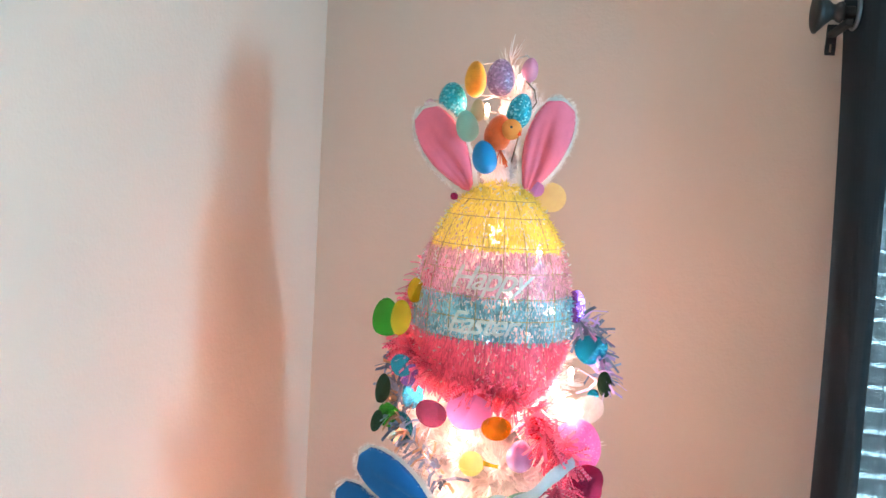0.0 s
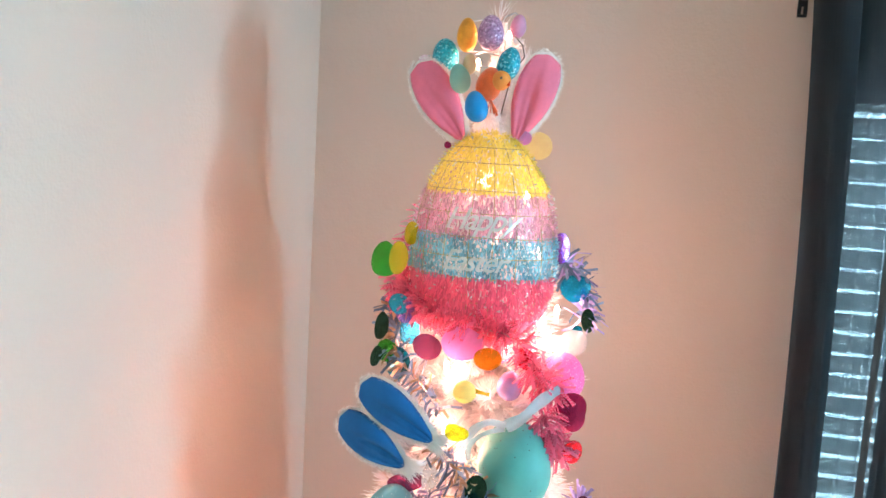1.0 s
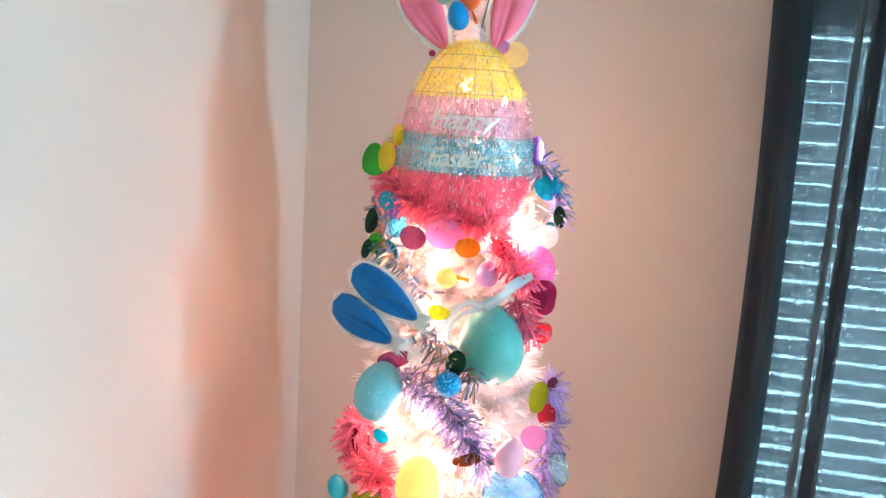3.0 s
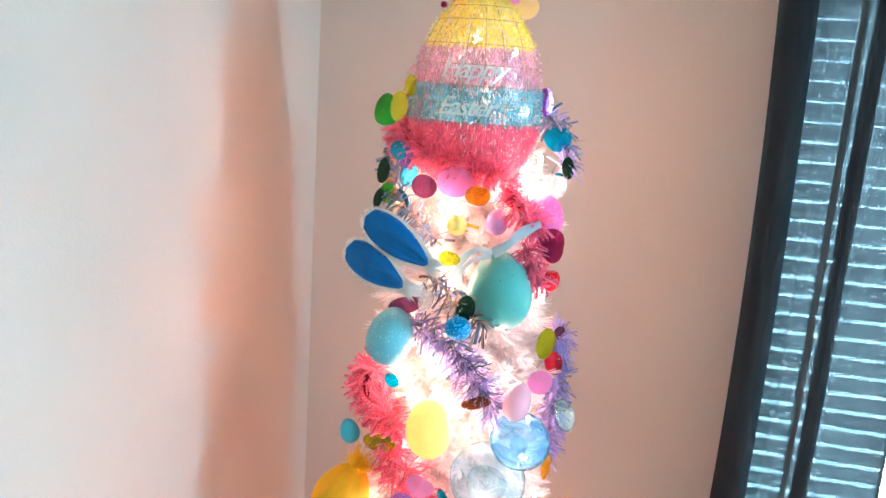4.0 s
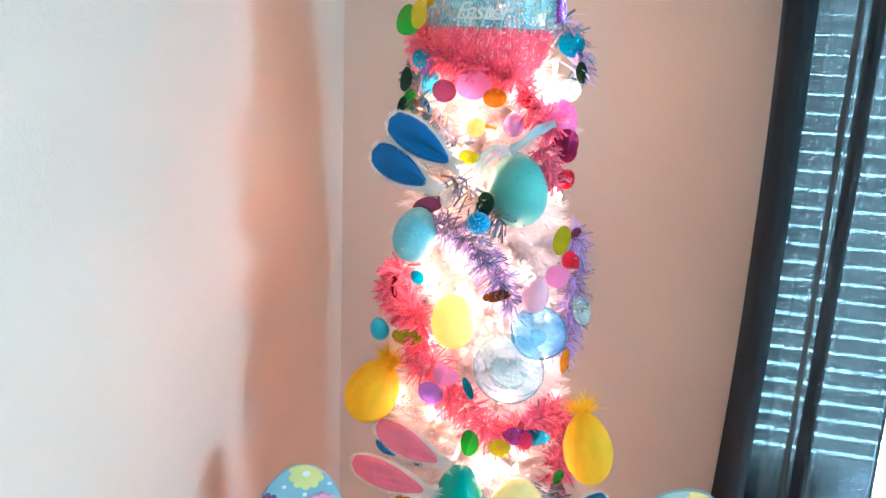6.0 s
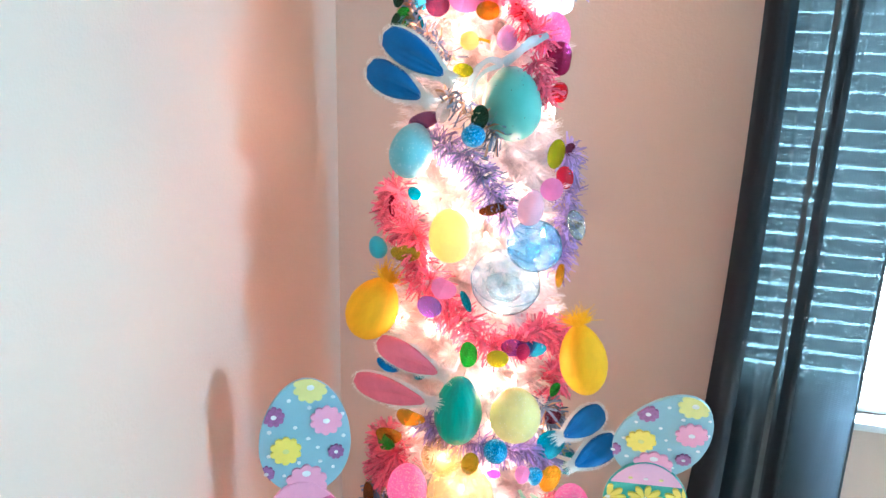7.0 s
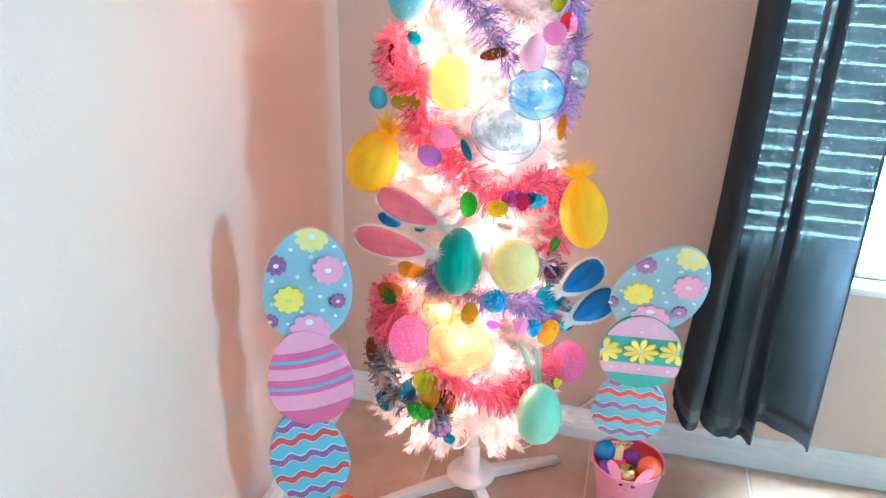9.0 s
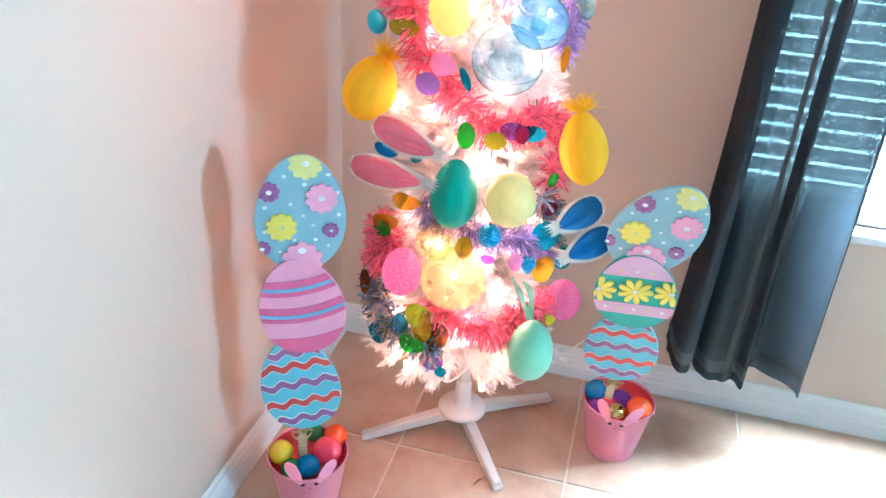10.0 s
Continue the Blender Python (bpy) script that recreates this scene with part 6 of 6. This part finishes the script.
# ---- tin pails ----
def pail(at, yaw, label):
    """A tapered tin pail with a rolled rim, bunny ears cut above the rim, a small face and side lugs."""
    ob = thing("pail", at, label, "pail", "bunny pails on the floor")
    ob.matrix_world = pose(*at, 0, 0, yaw)
    R0, R1, HH = 0.058, 0.083, 0.146
    part("body", lathe(bmesh.new(), [(0, 0.003), (R0 - 0.003, 0.003), (R0, 0.0), (R0 + 0.0015, 0.003), (R1, HH), (R1 + 0.002, HH + 0.001), (R1 + 0.0025, HH + 0.003), (R1 + 0.001, HH + 0.005), (R1 - 0.001, HH + 0.003), (R1 - 0.0015, HH)], 48), PAIL, ob)
    part("inner_wall", lathe(bmesh.new(), [(R1 - 0.0017, HH - 0.001), (R1 - 0.0075, 0.112), (0.0, 0.108)], 48), PAILIN, ob, "shiny darker inside")
    for sx, lean in ((-1, 30), (1, 42)):
        bm = bmesh.new()
        ys = 0.0
        pts = [(0.0125 * math.sin(t) * (1 - 0.25 * math.cos(t)), 0.026 - 0.03 * math.cos(t)) for t in [2 * math.pi * j / 28 for j in range(28)]]
        extrude_outline(bm, pts, 0.0012, -0.0006)
        e = part("ear", bm, PAIL, ob, smooth=False)
        e.matrix_local = pose(sx * 0.018, -0.0822, HH - 0.004, -6, sx * lean, sx * 12)
    for sx in (-1, 1):
        t = radians(sx * 9.5)
        e = part("eye", lathe(bmesh.new(), egg_profile(0.0056, 0.0044, 0, 8), 12), INK, ob)
        e.matrix_local = pose(0.081 * math.sin(t), -0.081 * math.cos(t), 0.134) @ Matrix.Diagonal((1, 0.3, 1, 1))
        lug = part("lug", tube(bmesh.new(), [(0, 0.009 * math.cos(q), 0.009 * math.sin(q)) for q in [2 * math.pi * j / 14 for j in range(15)]], 0.0022, 6), PAIL, ob)
        lug.location = (sx * (R1 + 0.001), 0.0, HH - 0.012)
    part("nose", lathe(bmesh.new(), egg_profile(0.003, 0.002, 0, 6), 10), PAILIN, ob).matrix_local = pose(0, -0.079, 0.122) @ Matrix.Diagonal((1, 0.3, 1, 1))
    for sx in (-1, 1):
        for k in range(2):
            t0, t1 = radians(sx * 5), radians(sx * 15)
            part("whisker", tube(bmesh.new(), [(0.0785 * math.sin(t0), -0.0785 * math.cos(t0), 0.12 - 0.006 * k), (0.0785 * math.sin(t1), -0.0785 * math.cos(t1), 0.123 - 0.01 * k)], 0.0007, 4), PAIL, ob)
    return ob


pail((-0.386, 1.112, 0.0), 26, "pink tin pail with bunny ears, filled with plastic eggs")
pail((0.238, 1.508, 0.0), 0, "pink tin pail with bunny ears, filled with plastic eggs")


def toy_egg(p, rw, rh, shell, label, rx, ry):
    ob = solid("toy_egg", lathe(bmesh.new(), egg_profile(rw, rh, 0.1), 28), SHELL[shell], label, "toy egg", "eggs in the pails")
    ob.matrix_world = pose(*p, rx, ry, 0)
    part("seam", tube(bmesh.new(), [(rw * 1.002 * math.cos(a), rw * 1.002 * math.sin(a), 0) for a in [2 * math.pi * j / 28 for j in range(29)]], 0.0006, 4), SHELL[shell], ob)


toy_egg((-0.438, 1.092, 0.148), 0.026, 0.028, "yellowp", "yellow plastic egg in a pink pail", 50, 20)
toy_egg((-0.347, 1.127, 0.150), 0.030, 0.035, "pinkp", "hot pink plastic egg in a pink pail", 20, 40)
toy_egg((-0.349, 1.175, 0.147), 0.025, 0.029, "orangep", "orange plastic egg in a pink pail", 60, 30)
toy_egg((-0.373, 1.081, 0.138), 0.024, 0.026, "bluep", "blue plastic egg in a pink pail", 80, 0)
toy_egg((-0.403, 1.067, 0.132), 0.022, 0.026, "greenp", "green plastic egg in a pink pail", 70, 60)
toy_egg((-0.402, 1.184, 0.136), 0.021, 0.024, "greenp", "green plastic egg in a pink pail", 30, 60)
toy_egg((0.182, 1.518, 0.152), 0.026, 0.028, "bluep", "blue plastic egg in a pink pail", 20, 10)
toy_egg((0.285, 1.483, 0.149), 0.029, 0.036, "orangep", "orange plastic egg in a pink pail", 50, -40)
toy_egg((0.235, 1.459, 0.140), 0.025, 0.027, "goldp", "shiny gold egg in a pink pail", 70, 20)
toy_egg((0.190, 1.474, 0.134), 0.022, 0.026, "purplep", "purple plastic egg in a pink pail", 70, 60)
toy_egg((0.245, 1.527, 0.134), 0.022, 0.025, "purplep", "purple plastic egg in a pink pail", 30, 70)
toy_egg((0.213, 1.506, 0.132), 0.02, 0.024, "pinkp", "hot pink plastic egg in a pink pail", 30, 70)

for p, d in (((-0.047, 1.287, 0.002), (0.006, 0.012)), ((0.446, 1.757, 0.002), (0.008, -0.003))):
    solid("twig", tube(bmesh.new(), [(p[0] - d[0], p[1] - d[1], 0.0012), (p[0], p[1], 0.0025), (p[0] + d[0], p[1] + d[1], 0.0012)], 0.001, 5), WIRED, "tiny dark bit of twig lying on the floor tiles", "debris")

# ---- floor ----
floor = solid("floor", box((XW - 0.12, YS - 0.12, -0.1), (XE + 0.12, YN + 0.14, -0.0025)), GROUT, "beige ceramic tile floor with pale grout joints", "floor", kind="structure", smooth=False)
TP, TX, TY = 0.4055, 0.148, 1.346


def tile_mesh(x0, y0, x1, y1):
    bm = box((x0, y0, -0.009), (x1, y1, 0.0))
    bmesh.ops.bevel(bm, geom=[e for e in bm.edges if all(v.co.z > -0.001 for v in e.verts)], offset=0.0022, segments=2, affect="EDGES")
    return mesh_of("tile", bm, TILE, False)


full, g = tile_mesh(0.0025, 0.0025, TP - 0.0025, TP - 0.0025), 0.0025
i0, i1 = int(math.floor((XW - TX) / TP)), int(math.ceil((XE - TX) / TP))
j0, j1 = int(math.floor((YS - TY) / TP)), int(math.ceil((YN - TY) / TP))
for i in range(i0, i1):
    for j in range(j0, j1):
        x, y = TX + i * TP, TY + j * TP
        lo, hi = (max(x + g, XW + 0.002), max(y + g, YS + 0.002)), (min(x + TP - g, XE - 0.002), min(y + TP - g, YN - 0.002))
        if hi[0] - lo[0] < 0.02 or hi[1] - lo[1] < 0.02:
            continue
        whole = hi[0] - lo[0] > TP - 2 * g - 1e-4 and hi[1] - lo[1] > TP - 2 * g - 1e-4
        ob = new("tile", full if whole else tile_mesh(lo[0] - x, lo[1] - y, hi[0] - x, hi[1] - y))
        ob.parent = floor
        ob.location = (x, y, 0)
